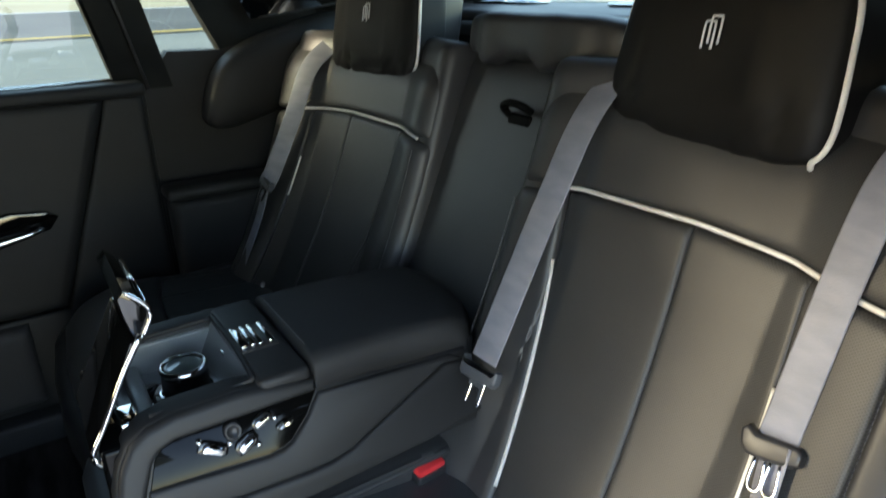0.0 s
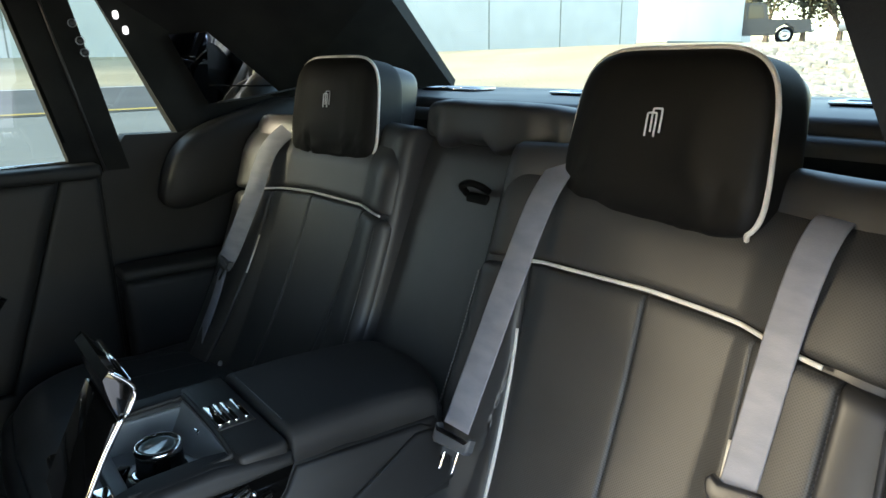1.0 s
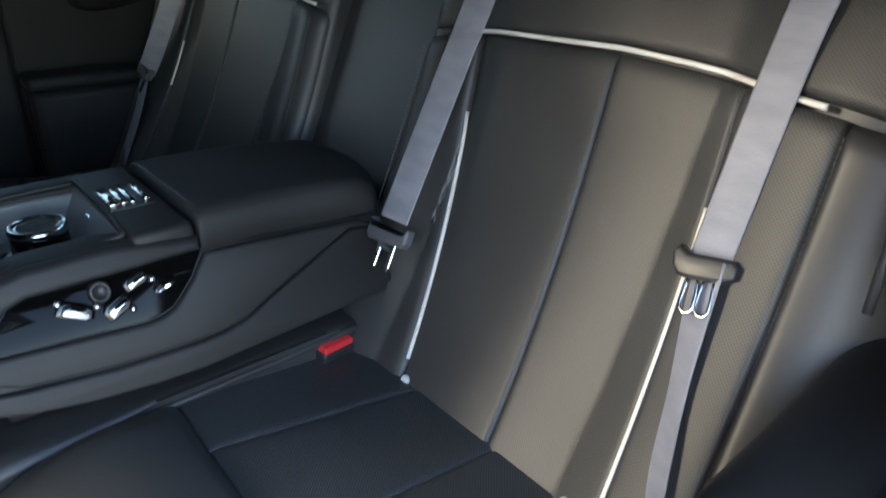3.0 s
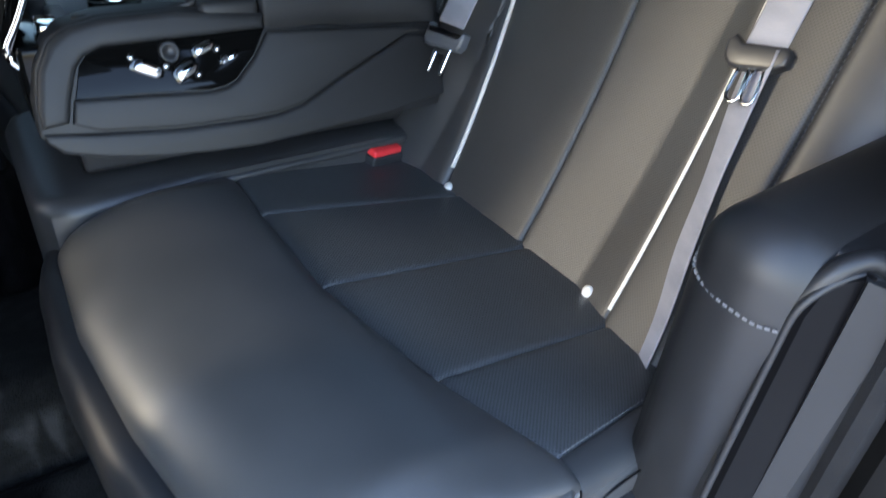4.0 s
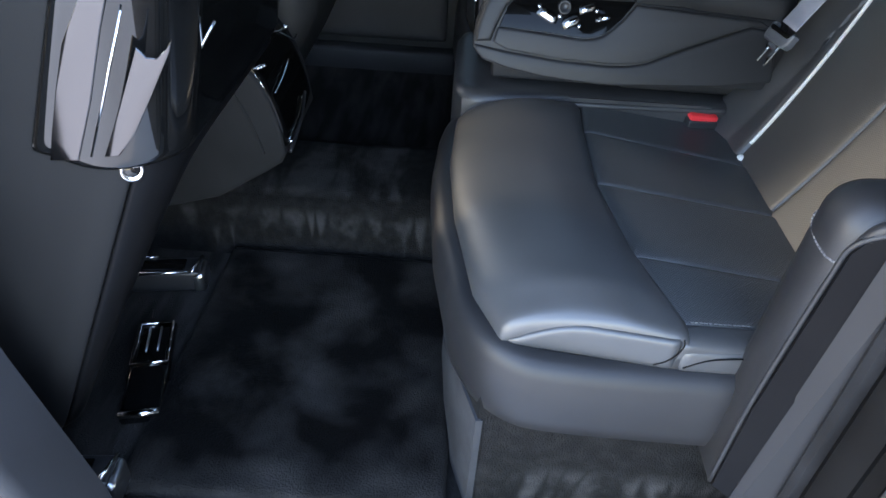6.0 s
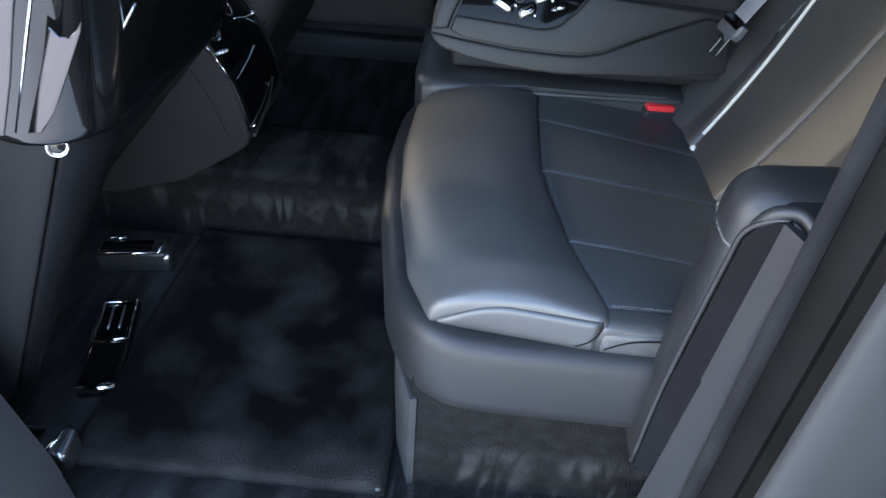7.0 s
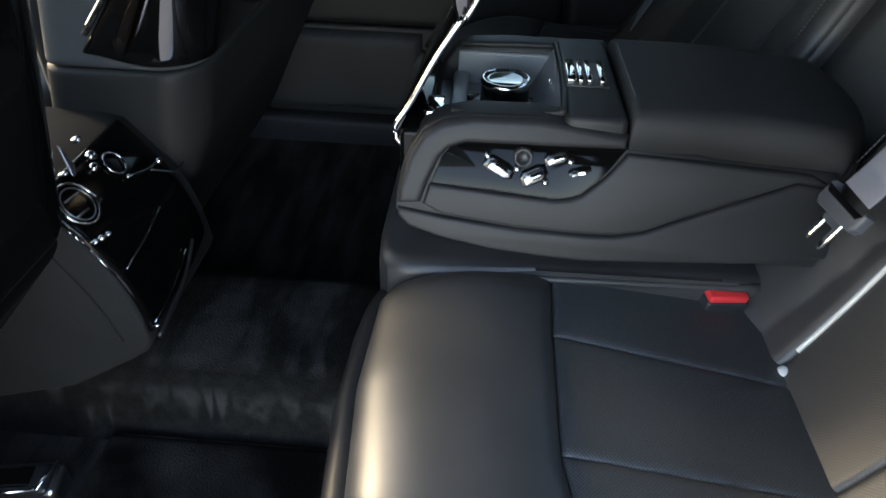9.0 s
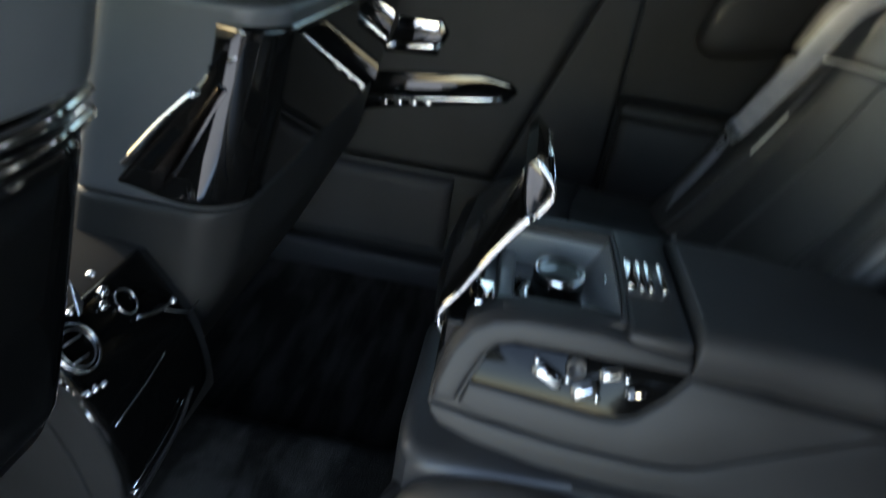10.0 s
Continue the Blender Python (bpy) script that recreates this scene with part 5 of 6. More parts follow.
# ---- front seats ----
def front_seat(y0, y1, x5, knee, slope, tuck, skin_mat, front, label):
    """Seat back as a rounded box; x5 is its rear face at half a metre, front(z) the leading edge of the lacquered wing."""
    yc = (y0 + y1) / 2
    e = thing("bucket_seat", (x5 - 0.3, yc, 0.0), label, "car seat", "front seats")
    xb = lambda z: x5 + 0.2 * (z - 0.5) - slope * np.clip(knee - z, 0, 1)
    r = 0.055

    def skin(xf):
        """Goes round from the leading edge of one side, over the back, to the other side."""
        def S(a, z):
            x1 = xb(z)
            k1, k2, k3, k4, k5 = (np.clip(a - i, 0, 1) for i in range(5))
            f = xf(z)
            x = f + (x1 - r - f) * k1 + r * np.sin(k2 * np.pi / 2) - r * (1 - np.cos(k4 * np.pi / 2)) + (f - (x1 - r)) * k5
            y = y0 + r * (1 - np.cos(k2 * np.pi / 2)) + (y1 - y0 - 2 * r) * k3 + r * np.sin(k4 * np.pi / 2)
            inner = np.clip((y - y0 - 0.02) / 0.15, 0, 1)
            return x - tuck * np.clip(knee - z, 0, 1) * inner * inner * (3 - 2 * inner), y, z
        return S
    lean = lambda z: xb(z) - 0.20
    soft = ((0.03, 0.02), (0.03, 0.02), (0.05, 0.03), (0.004, 0.002))
    if skin_mat is FRONT:
        # One grey shell in two tones: the lower part's shade is painted dark.
        pad("back_shell", skin(lean), lambda s, t: (0.05 + 4.9 * s, 0.08 + 0.385 * t), DOORSKIN, e, 0.0, soft, (110, 30), 0.02, label="leather lower back darkened for shade")
        pad("back_shell", skin(lean), lambda s, t: (0.05 + 4.9 * s, 0.468 + 0.227 * t), skin_mat, e, 0.0, soft[:2] + ((0.004, 0.002), (0.004, 0.002)), (110, 24), 0.02)
    else:
        # Side and back are near-black to paint the shade below the table.
        pad("side_shell", skin(lean), lambda s, t: (0.05 + (1.45 - 0.36 * t) * s, 0.08 + 0.615 * t), skin_mat, e, 0.0, (soft[0], (0.004, 0.002)) + soft[2:], (50, 40), 0.02, label="grey leather side darkened for shade")
        pad("back_shell", skin(lean), lambda s, t: (1.515 - 0.36 * t + (3.435 + 0.36 * t) * s, 0.08 + 0.615 * t), STRIP, e, 0.0, ((0.004, 0.002), soft[1]) + soft[2:], (90, 40), 0.02, label="back panel coloured black for shade")
    pad("upper_back", skin(lean), lambda s, t: (0.05 + 4.9 * s, 0.702 + 0.25 * t), FRONT, e, 0.006, ((0.03, 0.02), (0.03, 0.02), (0.012, 0.006), (0.09, 0.07)), (110, 30), 0.03)
    rbox("seat_core", (x5 - 0.24, y0 + 0.04, 0.36), (x5 - 0.09, y1 - 0.04, 0.84), 0.03, PLASTIC, e)
    superblob("headrest", (0.055, 0.15, 0.10), 0.45, Matrix.Translation((x5 - 0.02, yc, 1.0)), FRONT, e, "grey leather headrest")
    for k in (-0.06, 0.06):
        tube("headrest_post", [(x5 - 0.02, yc + k, 0.82), (x5 - 0.02, yc + k, 0.90)], 0.007, CHROME, e, "", 0)
    rbox("seat_cushion", (x5 - 0.82, y0 + 0.02, 0.14), (x5 - 0.36, y1 - 0.02, 0.32), 0.05, LEATHER, e, "", None, 4)
    W = skin(front)
    low = lambda a: 0.478 + 0.006 * np.cos(np.clip(a, 0, 1) * 3.1)
    wing = pad("folding_table", W, lambda s, t: (0.01 + 4.98 * s, low(5.0 * s) * (1 - t) + 0.676 * t), PIANO, e, 0.005, ((0.012, 0.006), (0.012, 0.006), (0.010, 0.006), (0.008, 0.004)), (130, 30), 0.012, label="glossy black lacquered table and wing")
    return e, wing, W


def inlay(wing, outline, y):
    """A polished steel plate let into the wing's side."""
    plate("steel_inlay", outline, 0.002, side(y), MIRROR_STEEL, wing, "polished steel inlay", 0.0006, 1)


nf, nw, _ = front_seat(-0.722, -0.345, -0.637, 0.46, 0.30, 0.37, FRONT_SHADE, lambda z: -0.752 + 0.42 * (z - 0.48), "front seat back with shade-darkened leather and lacquered table")
inlay(nw, [(-0.731, 0.482), (-0.708, 0.484), (-0.685, 0.535), (-0.663, 0.592), (-0.653, 0.615), (-0.672, 0.613), (-0.694, 0.578), (-0.709, 0.541), (-0.723, 0.504)], -0.7265)
inlay(nw, [(-0.686, 0.489), (-0.674, 0.491), (-0.658, 0.510), (-0.640, 0.540), (-0.618, 0.578), (-0.614, 0.588), (-0.620, 0.580), (-0.628, 0.573), (-0.635, 0.573), (-0.641, 0.580), (-0.663, 0.534)], -0.7265)
tube("trim_strip", [(-0.655, -0.690, 0.497), (-0.634, -0.672, 0.536), (-0.610, -0.655, 0.576)], 0.0014, SATIN, nw, "thin bright strip", per=4)
tube("trim_strip", [(-0.697, -0.727, 0.488), (-0.646, -0.727, 0.605)], 0.0010, CHROME, nw, "thin bright strip", per=0)
for z in (0.682, 0.694):
    tube("chrome_bar", [(-0.604, -0.66, z), (-0.600, -0.60, z), (-0.597, -0.46, z), (-0.599, -0.40, z), (-0.612, -0.352, z)], 0.0045, CHROME, nf, "chrome bar", per=6)
lathe("release_knob", [(0.0, 0.002), (0.0045, 0.002), (0.0055, 0.002), (0.0075, 0.006), (0.0092, 0.005), (0.010, -0.004), (0.0, -0.004)], Matrix.Translation((-0.676, -0.713, 0.470)) @ Vector((0.55, -0.80, 0.1)).to_track_quat("Z", "Y").to_matrix().to_4x4(), CHROME, nf, "round chrome release knob", 28)
lathe("knob_centre", [(0.0, 0.0042), (0.0050, 0.0042), (0.0064, 0.0030), (0.0064, 0.0)], Matrix.Translation((-0.676, -0.713, 0.470)) @ Vector((0.55, -0.80, 0.1)).to_track_quat("Z", "Y").to_matrix().to_4x4(), PIANO, nf, "dark knob centre", 24)
_, fw, _ = front_seat(-0.055, 0.66, -0.648, 0.36, 0.30, 0.0, FRONT, lambda z: -0.797 + 0.78 * (z - 0.478), "grey leather front seat back with lacquered wing and steel inlay")
inlay(fw, [(-0.744, 0.484), (-0.734, 0.488), (-0.721, 0.500), (-0.708, 0.521), (-0.688, 0.558), (-0.659, 0.612), (-0.668, 0.616), (-0.672, 0.608), (-0.724, 0.532), (-0.745, 0.503)], -0.0595)
tube("chrome_edge", [(-0.776, -0.060, 0.511), (-0.731, -0.060, 0.565), (-0.690, -0.060, 0.607)], 0.0042, CHROME, fw, "chrome edge", per=5)
tube("chrome_edge", [(-0.660, -0.058, 0.640), (-0.640, -0.045, 0.655)], 0.003, CHROME, fw, "chrome edge", per=0)


# ---- rear end of the front console ----
def front_console():
    e = thing("front_console", (-0.9, -0.13, 0.09), "front console end with glossy black face and chrome controls", "centre console")
    way = Vector((0.079, 0, -0.182)).normalized()
    nrm = Vector((-way.z, 0, way.x))
    apex = Vector((-0.760, -0.257, 0.407))

    def F(u, v, out=0.0):
        """A place on the bulging face: u across, v down from its top edge."""
        return apex + Vector((0, u, 0)) + way * v + nrm * (0.020 * math.sin(math.pi * min(max(v / 0.198, 0), 1)) + out)
    rim = [F(0, v) for v in np.linspace(0.0, 0.198, 10)]
    prof = [(p.x, p.z) for p in rim] + [(-0.690, 0.208), (-0.715, 0.190), (-0.80, 0.135), (-0.93, 0.095), (-1.3, 0.09), (-1.3, 0.412), (-0.90, 0.412), (-0.79, 0.412)]
    plate("body", prof[::-1], 0.205, side(-0.052), CONSOLE_SKIN, e, "", 0.006, 3)
    tube("crease", [(-0.775, -0.2575, 0.37), (-0.735, -0.2580, 0.29), (-0.715, -0.2575, 0.225)], 0.0022, CONSOLE_SKIN, e, "", per=5)
    fc = pad("control_face", lambda u, v: tuple(apex[i] + (u if i == 1 else 0) + way[i] * v + nrm[i] * 0.020 * np.sin(np.pi * np.clip(v / 0.198, 0, 1)) for i in range(3)), lambda s, t: (0.005 + s * 0.195, -0.004 + t * 0.192 * (1 - 0.25 * np.clip(s - 0.4, 0, 1) ** 2)), PANEL, e, 0.006, ((0.006, 0.004), (0.03, 0.02), (0.006, 0.004), (0.008, 0.005)), (30, 40), 0.012, True, "glossy black control face")

    def ring(name, u, v, r, thick, mat, parent):
        return tube(name, [F(u + r * math.cos(k * math.pi / 12), v + r * math.sin(k * math.pi / 12), 0.009) for k in range(24)], thick, mat, parent, "thin chrome ring", per=0, closed=True)
    vent = ring("air_vent", 0.034, 0.025, 0.0235, 0.0017, CHROME, fc)
    ring("inner_ring", 0.034, 0.025, 0.0185, 0.0009, SATIN, vent)
    for a, b in (((0.0225, 0.015), (0.045, 0.0175)), ((0.0175, 0.0325), (0.0375, 0.035))):
        tube("vent_blade", [F(*a, 0.010), F(*b, 0.010)], 0.0013, SATIN, vent, "", per=0)
    ring("air_vent", 0.118, 0.024, 0.0135, 0.0015, CHROME, fc)
    plate("fin", [(-0.010, -0.022), (0.004, 0.020), (0.006, -0.006)], 0.002, Matrix.Translation(F(0.070, -0.008, 0.006)) @ nrm.to_track_quat("Z", "Y").to_matrix().to_4x4(), SATIN, fc, "small bright fin", 0.0006, 1)

    def bead(u, v, r):
        m = Matrix.Translation(F(u, v, 0.005)) @ nrm.to_track_quat("Z", "Y").to_matrix().to_4x4()
        lathe("control", [(0.0, 0.010), (r * 0.5, 0.0095), (r * 0.9, 0.007), (r, 0.004), (r * 0.8, 0.0)], m, CHROME, fc, "chrome control", 16)
    for u, v, r in ((0.100, -0.020, 0.0040), (0.1025, 0.0025, 0.0065), (0.090, 0.0125, 0.0060), (0.0075, 0.060, 0.0032), (0.0175, 0.0625, 0.0042), (0.0275, 0.065, 0.0036), (0.052, -0.004, 0.0030), (0.006, 0.181, 0.0026)):
        bead(u, v, r)
    lever = tube("lever", [F(0.1125, 0.0425, 0.010), F(0.140, 0.0525, 0.014), F(0.165, 0.055, 0.016)], 0.0022, CHROME, fc, "chrome lever", per=4)
    superblob("knob", (0.0045, 0.0045, 0.0045), 1.0, Matrix.Translation(F(0.165, 0.055, 0.017)), CHROME, lever, "round chrome knob", (12, 16))
    tube("trim_line", [F(0.150, 0.056, 0.009), F(0.190, 0.085, 0.006), F(0.2225, 0.085, 0.004)], 0.0009, SATIN, fc, "thin chrome line", per=0)
    tube("trim_line", [F(0.1175, 0.0925, 0.010), F(0.070, 0.100, 0.010), F(0.015, 0.105, 0.009)], 0.0014, CHROME, fc, "thin chrome line", per=4)
    tube("trim_line", [F(0.120, 0.1575, 0.009), F(0.075, 0.1725, 0.008), F(0.012, 0.180, 0.007)], 0.0014, CHROME, fc, "thin chrome line", per=4)
    tube("lower_rim", [F(0.145, 0.160, 0.006), F(0.1075, 0.180, 0.006), F(0.060, 0.192, 0.006), F(0.010, 0.199, 0.005)], 0.0030, PLASTIC, e, "dark moulded rim", per=5)
    for a, b in ((-0.0075, 0.0075), (0.0375, 0.055), (0.065, 0.1025)):
        tube("trim_line", [F(0.001, a, 0.004), F(0.001, b, 0.004)], 0.0012, CHROME, fc, "thin chrome line", per=0)


front_console()


# ---- seat rails on the floor ----
def rail_end(at, turn, label):
    e = thing("seat_rail", at, label, "seat rail", "front seat rails")
    m = Matrix.Translation(at) @ Matrix.Rotation(radians(turn), 4, "Z")
    rbox("housing", (-0.10, -0.022, 0.0), (0.012, 0.022, 0.040), 0.006, PLASTIC, e).data.transform(m)
    rbox("slot", (-0.095, -0.014, 0.036), (-0.012, 0.014, 0.042), 0.002, PIANO, e, "dark slot").data.transform(m)
    for a, b in (((-0.10, -0.021, 0.041), (0.0, -0.021, 0.041)), ((0.0, -0.021, 0.041), (0.012, 0.021, 0.041)), ((-0.09, 0.021, 0.041), (-0.06, 0.021, 0.041))):
        tube("edge", [m @ Vector(a), m @ Vector(b)], 0.0028, CHROME, e, "chrome edge", per=0)
    rbox("end_cap", (-0.004, -0.023, -0.004), (0.020, 0.023, 0.036), 0.009, SATIN, e, "rounded metal end cap", None, 4).data.transform(m)


rail_end((-0.835, -0.325, 0.004), 10, "black seat rail end with chrome edges on the carpet")
rail_end((-0.800, -0.725, 0.020), 5, "dark metal seat rail end beside the sill")
du = thing("air_duct", (-0.84, -0.52, 0.0), "glossy black floor air duct with chrome frame", "air duct")
md = Matrix.Translation((-0.832, -0.530, 0.008)) @ Matrix.Rotation(radians(-76), 4, "Z")
rbox("housing", (-0.095, -0.028, -0.005), (0.090, 0.028, 0.012), 0.006, PIANO, du).data.transform(md)
tube("frame", [md @ Vector(v) for v in ((-0.088, -0.024, 0.014), (-0.088, 0.024, 0.014), (-0.005, 0.024, 0.014), (-0.005, -0.024, 0.014))], 0.0036, CHROME, du, "chrome frame", per=0, closed=True)
tube("frame", [md @ Vector(v) for v in ((0.086, -0.026, 0.013), (0.086, 0.026, 0.013))], 0.0060, CHROME, du, "chrome bar", per=0)
for k in (-0.008, 0.008):
    tube("vane", [md @ Vector((-0.08, k, 0.013)), md @ Vector((-0.03, k, 0.013))], 0.0016, SATIN, du, "thin vane", per=0)


# ---- outside ----
def gz(x, y):
    return -0.42 + 0.045 * y


def ground_strip(name, x0, x1, y0, y1, lift, mat, label, category, kind="structure"):
    v = [(x, y, gz(x, y) + lift) for x, y in ((x0, y0), (x1, y0), (x1, y1), (x0, y1))]
    return tagged(raw(name, v, [(0, 1, 2, 3)], mat, None, "", False), label, category, kind=kind)


ground_strip("ground", -900, 900, -900, 900, -0.02, SAND, "dry sandy ground reaching to the horizon", "ground")
ground_strip("pavement", -60, 120, 1.2, 12.2, 0.0, CONCRETE, "grey concrete yard beyond the car", "pavement")
# Unseen near side, added pale as a reflector for the interior.
ground_strip("pavement", -60, 120, -30, 1.2, 0.0, BOUNCE_GROUND, "unseen pale concrete by the car, added to bounce light inside", "pavement")
ground_strip("road", -120, 200, 12.2, 18.2, 0.012, ASPHALT, "grey asphalt road beyond the yard", "road")
ground_strip("road_line", -120, 200, 12.35, 12.6, 0.02, YELLOW, "yellow painted line on the road", "road marking")
ground_strip("road_line", -120, 200, 17.8, 18.05, 0.02, WHITE, "white painted edge line on the road", "road marking")


def ease(k):
    k = min(max(k, 0.0), 1.0)
    return k * k * (3 - 2 * k)


def bank(x, y):
    """The sand lot climbs to a low terrace where the trucks stand."""
    return gz(x, y) + 0.04 + 1.25 * ease((x - 12) / 12) * (1 - ease((y - 8) / 36))


def sand_lot():
    xs, ys = np.linspace(3.0, 140, 60), np.linspace(5.0, 39.5, 24)
    v = [(x, y, bank(x, y) + 0.03 * noise.noise((x * 0.7, y * 0.7, 1))) for x in xs for y in ys]
    k = len(ys)
    f = [(i * k + j, (i + 1) * k + j, (i + 1) * k + j + 1, i * k + j + 1) for i in range(len(xs) - 1) for j in range(k - 1) if xs[i] > 3.0 + (ys[j] - 5.0) * 0.47 and (ys[j] > 9 or xs[i] > 14)]
    ob = raw("sand_lot", v, f, SAND, None, "")
    ob.data.materials.append(ASPHALT)
    for p in ob.data.polygons:
        p.material_index = 1 if p.center.x > 23 and p.center.y < 0.5 * p.center.x + 2 else 0
    tagged(ob, "pale dry sand lot rising behind the car", "sand", kind="structure")


sand_lot()


def building():
    e = thing("building", (30, 42, gz(30, 42)), "long white stucco building wall beyond the sand", "building", kind="structure")
    z0 = gz(20, 40)
    rbox("wall", (-60, 40, z0 - 4), (58.8, 44, z0 + 9), 0.02, STUCCO, e)
    for x in range(-52, 58, 8):
        rbox("joint", (x - 0.04, 39.97, z0 - 3), (x + 0.04, 40.02, z0 + 9), 0.005, CONCRETE, e, "narrow wall joint")
    rbox("end_wall", (58.9, 40, z0 - 4), (75, 44, z0 + 9), 0.02, STUCCO, e)


def gatehouse():
    e = thing("gatehouse", (27.8, 17.3, bank(27.8, 17.3)), "small white painted building in front of the trucks", "building", kind="structure")
    rbox("wall", (24.9, 16.5, -0.6), (30.75, 18.0, 8.0), 0.02, grained("white_wall_paint", (0.70, 0.69, 0.65), (0.78, 0.77, 0.73), 0.85, blotch=0.8, grain=25, bump=0.2, depth=0.006), e)
    rbox("plinth", (24.86, 16.46, -0.6), (30.79, 18.04, 1.55), 0.01, CONCRETE, e, "grey plinth")


building()
gatehouse()


def pickup(az, dist, turn, paint, label):
    x, y = dist * math.sin(radians(az)), dist * math.cos(radians(az))
    z = bank(x, y)
    e = thing("pickup_truck", (x, y, z), label, "truck", "parked trucks")
    m = Matrix.Translation((x, y, z)) @ Matrix.Rotation(radians(turn), 4, "Z")
    low = [(-2.85, 0.55), (-2.8, 1.05), (-1.0, 1.10), (-0.98, 1.12), (1.1, 1.12), (2.55, 1.05), (2.85, 0.90), (2.88, 0.5), (2.35, 0.42), (2.3, 0.7), (1.95, 0.92), (1.6, 0.7), (1.55, 0.42), (-1.35, 0.42), (-1.4, 0.7), (-1.75, 0.92), (-2.1, 0.7), (-2.15, 0.45)]
    plate("body", low, 1.9, m @ side(0.95), paint, e, "", 0.05, 2)
    cab = [(-1.0, 1.1), (-0.85, 1.80), (-0.6, 1.88), (0.45, 1.88), (1.15, 1.12)]
    plate("cab", cab, 1.7, m @ side(0.85), paint, e, "", 0.06, 2)
    dark = plain("dark_glass", (0.02, 0.025, 0.03), 0.08)
    for y0 in (-0.862, 0.868):
        for o in ([(-0.82, 1.18), (-0.70, 1.74), (-0.1, 1.78), (-0.1, 1.16)], [(0.0, 1.16), (0.0, 1.78), (0.42, 1.76), (0.92, 1.16)]):
            plate("side_window", o, 0.012, m @ side(y0), dark, e, "dark side window")
    for wx in (-1.75, 1.95):
        for wy in (-0.86, 0.86):
            t = lathe("wheel", [(0.0, -0.11), (0.33, -0.11), (0.38, -0.07), (0.38, 0.07), (0.33, 0.11), (0.24, 0.11), (0.24, 0.07)], m @ Matrix.Translation((wx, wy, 0.38)) @ pose(0, 0, 0, 90 if wy < 0 else -90, 0, 0), RUBBER, e, "black tyre", 24)
            lathe("rim", [(0.0, 0.09), (0.06, 0.10), (0.09, 0.07), (0.2, 0.09), (0.245, 0.115), (0.245, 0.06)], m @ Matrix.Translation((wx, wy, 0.38)) @ pose(0, 0, 0, 90 if wy < 0 else -90, 0, 0), SATIN, t, "alloy rim", 20)
    rbox("bumper", (-3.0, -0.9, 0.5), (-2.84, 0.9, 0.75), 0.03, SATIN, e).data.transform(m)
    rbox("bumper", (2.84, -0.9, 0.45), (3.0, 0.9, 0.72), 0.03, SATIN, e).data.transform(m)


pickup(61.9, 37, -61.9 + 180, grained("dark_truck_paint", (0.04, 0.045, 0.055), (0.05, 0.055, 0.065), 0.3, blotch=1, grain=20, bump=0.02), "dark grey pickup truck parked beyond the sand lot")
# Stands for a white SUV; reuses the pickup shape.
pickup(73.0, 31, 165, grained("white_suv_paint", (0.72, 0.73, 0.74), (0.78, 0.79, 0.80), 0.3, blotch=1, grain=20, bump=0.02), "white SUV in a pickup's shape, parked beyond the sand lot")


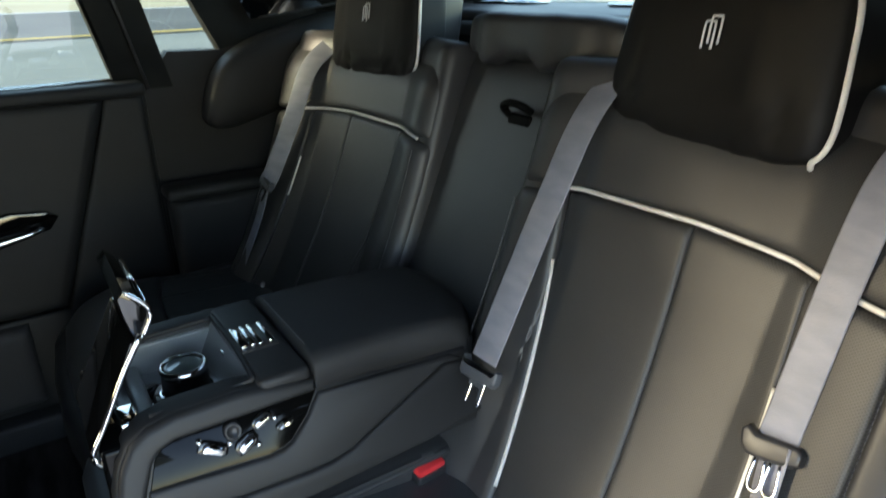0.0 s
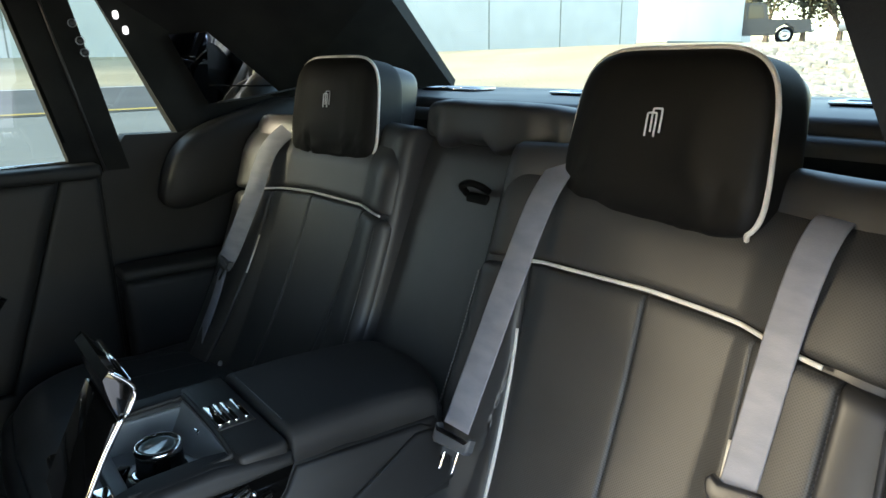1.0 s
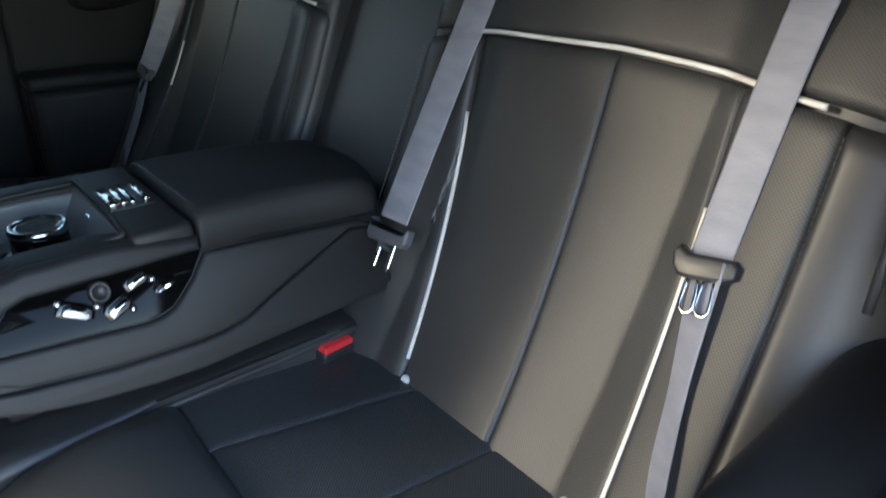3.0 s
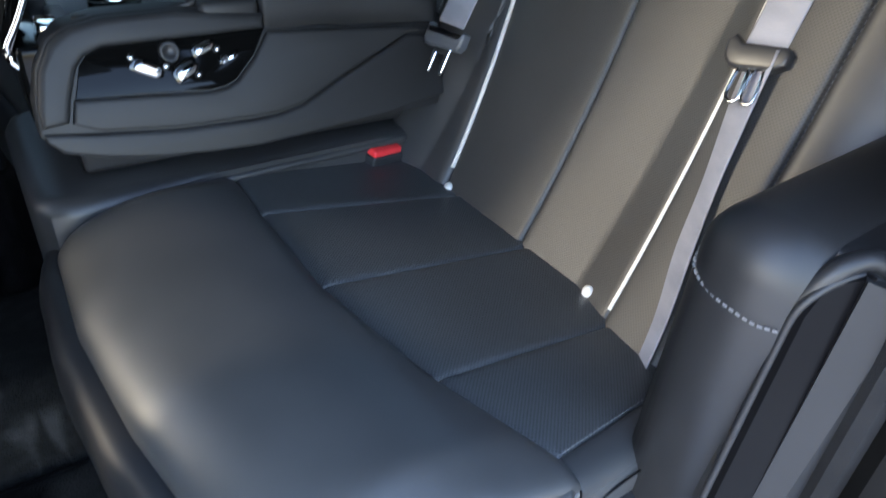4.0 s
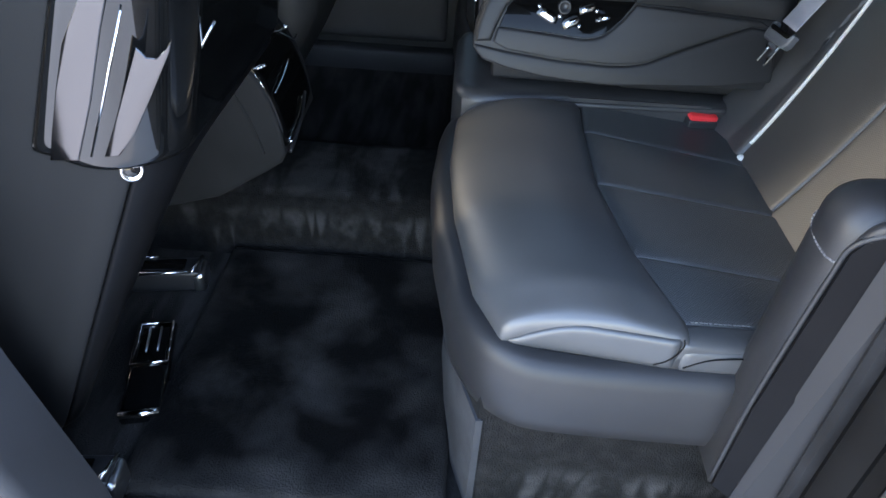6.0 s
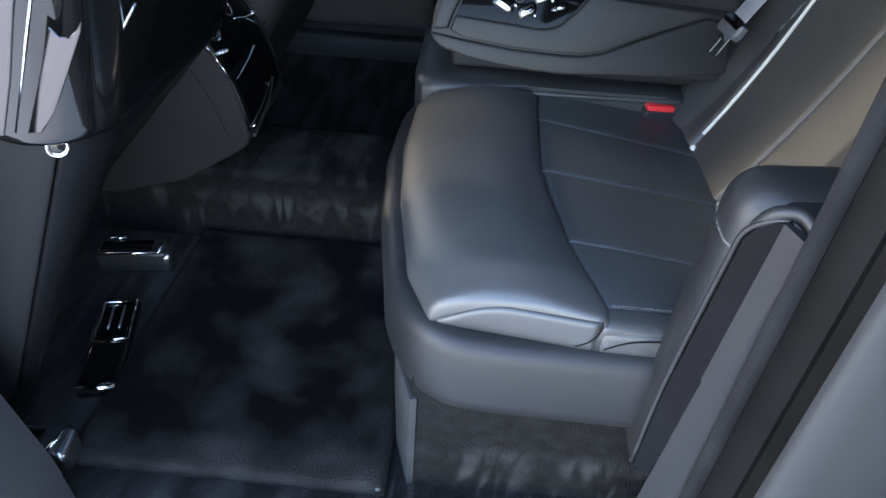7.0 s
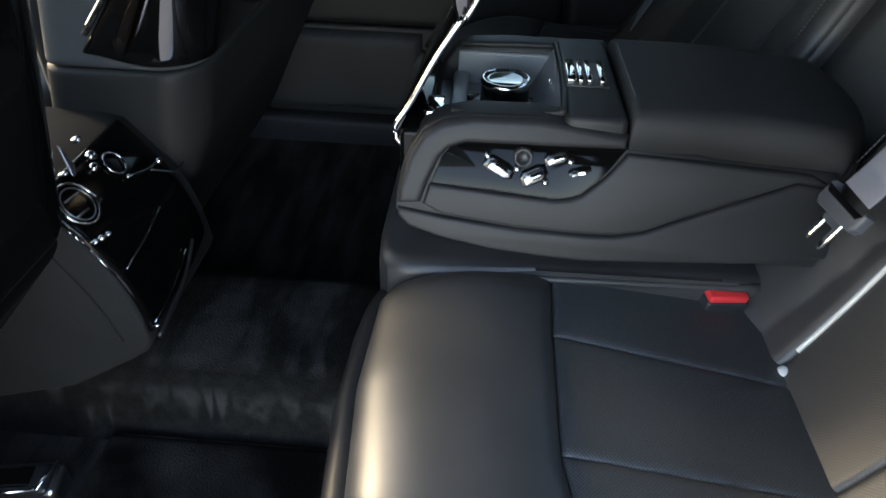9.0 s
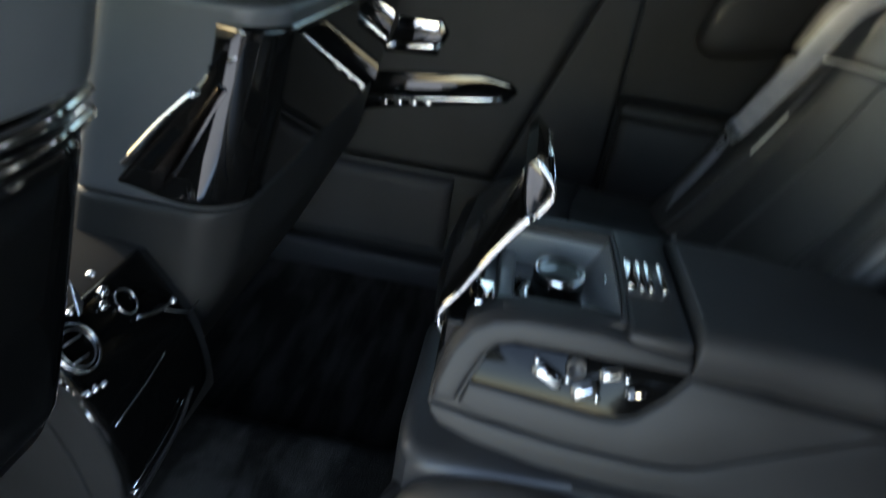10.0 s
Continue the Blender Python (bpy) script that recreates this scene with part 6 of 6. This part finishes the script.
def tree(az, dist, height):
    x, y = dist * math.sin(radians(az)), dist * math.cos(radians(az))
    z = bank(x, y)
    e = thing("tree", (x, y, z), "dry olive-green tree behind the parked trucks", "tree", "trees")
    bark = grained("bark", (0.10, 0.08, 0.06), (0.18, 0.14, 0.10), 0.9, blotch=3, grain=30, bump=0.6, depth=0.02)
    leaf = grained("dry_foliage", (0.07, 0.075, 0.035), (0.14, 0.125, 0.06), 0.7, blotch=1.5, grain=20, bump=0.1)
    rng = random.Random(int(az * 10))
    bm = bmesh.new()
    tips = []

    def limb(a, d, r, n):
        b = a + d
        rows = []
        for q, rad in ((a, r), (b, r * 0.65)):
            u = d.orthogonal().normalized()
            v = d.cross(u).normalized()
            rows.append([bm.verts.new(q + (u * math.cos(k * 1.047) + v * math.sin(k * 1.047)) * rad) for k in range(6)])
        for k in range(6):
            bm.faces.new((rows[0][k], rows[0][(k + 1) % 6], rows[1][(k + 1) % 6], rows[1][k]))
        if n == 0:
            tips.append(b)
            return
        for k in range(3):
            o = Vector((rng.uniform(-1, 1), rng.uniform(-1, 1), rng.uniform(-0.1, 0.8)))
            limb(b, (d * 0.55 + o * d.length * 0.6), r * 0.6, n - 1)
    limb(Vector((x, y, z)), Vector((0.1, 0, height * 0.35)), 0.22, 3)
    part("trunk", bm, bark, e)
    bm = bmesh.new()
    for tip in tips:
        for k in range(55):
            c = tip + Vector((rng.gauss(0, 0.75), rng.gauss(0, 0.75), rng.gauss(0, 0.5)))
            u = Vector((rng.gauss(0, 1), rng.gauss(0, 1), rng.gauss(0, 1))).normalized() * rng.uniform(0.10, 0.2)
            v = u.orthogonal() * 0.5
            bm.faces.new([bm.verts.new(c - u), bm.verts.new(c + v), bm.verts.new(c + u), bm.verts.new(c - v)])
    part("crown", bm, leaf, e)


for az, dist, height in ((63.2, 48, 3.0), (65.6, 51, 3.3), (68.0, 49, 2.9), (70.6, 52, 3.4), (73.4, 48, 3.0)):
    tree(az, dist, height)


def gravel():
    rng = random.Random(5)
    bm = bmesh.new()
    for k in range(1600):
        az, d = radians(rng.uniform(60, 80)), rng.uniform(15, 24)
        x, y, s = d * math.sin(az), d * math.cos(az), rng.uniform(0.06, 0.20)
        base = Vector((x, y, bank(x, y) + s * 0.25))
        vs = [bm.verts.new(base + Vector((math.cos(a) * s * rng.uniform(0.7, 1.2), math.sin(a) * s * rng.uniform(0.7, 1.2), h * s * rng.uniform(0.6, 1.1)))) for h in (-0.4, 0.5) for a in (0, 1.57, 3.14, 4.71)]
        bm.faces.new(vs[4:])
        for i in range(4):
            bm.faces.new((vs[i], vs[(i + 1) % 4], vs[4 + (i + 1) % 4], vs[4 + i]))
    ob = part("gravel", bm, grained("pale_rubble", (0.28, 0.27, 0.24), (0.44, 0.43, 0.39), 0.9, blotch=3, grain=30, bump=0.4, depth=0.02))
    tagged(ob, "pale rubble stones scattered on the sand", "gravel", kind="stuff")


gravel()
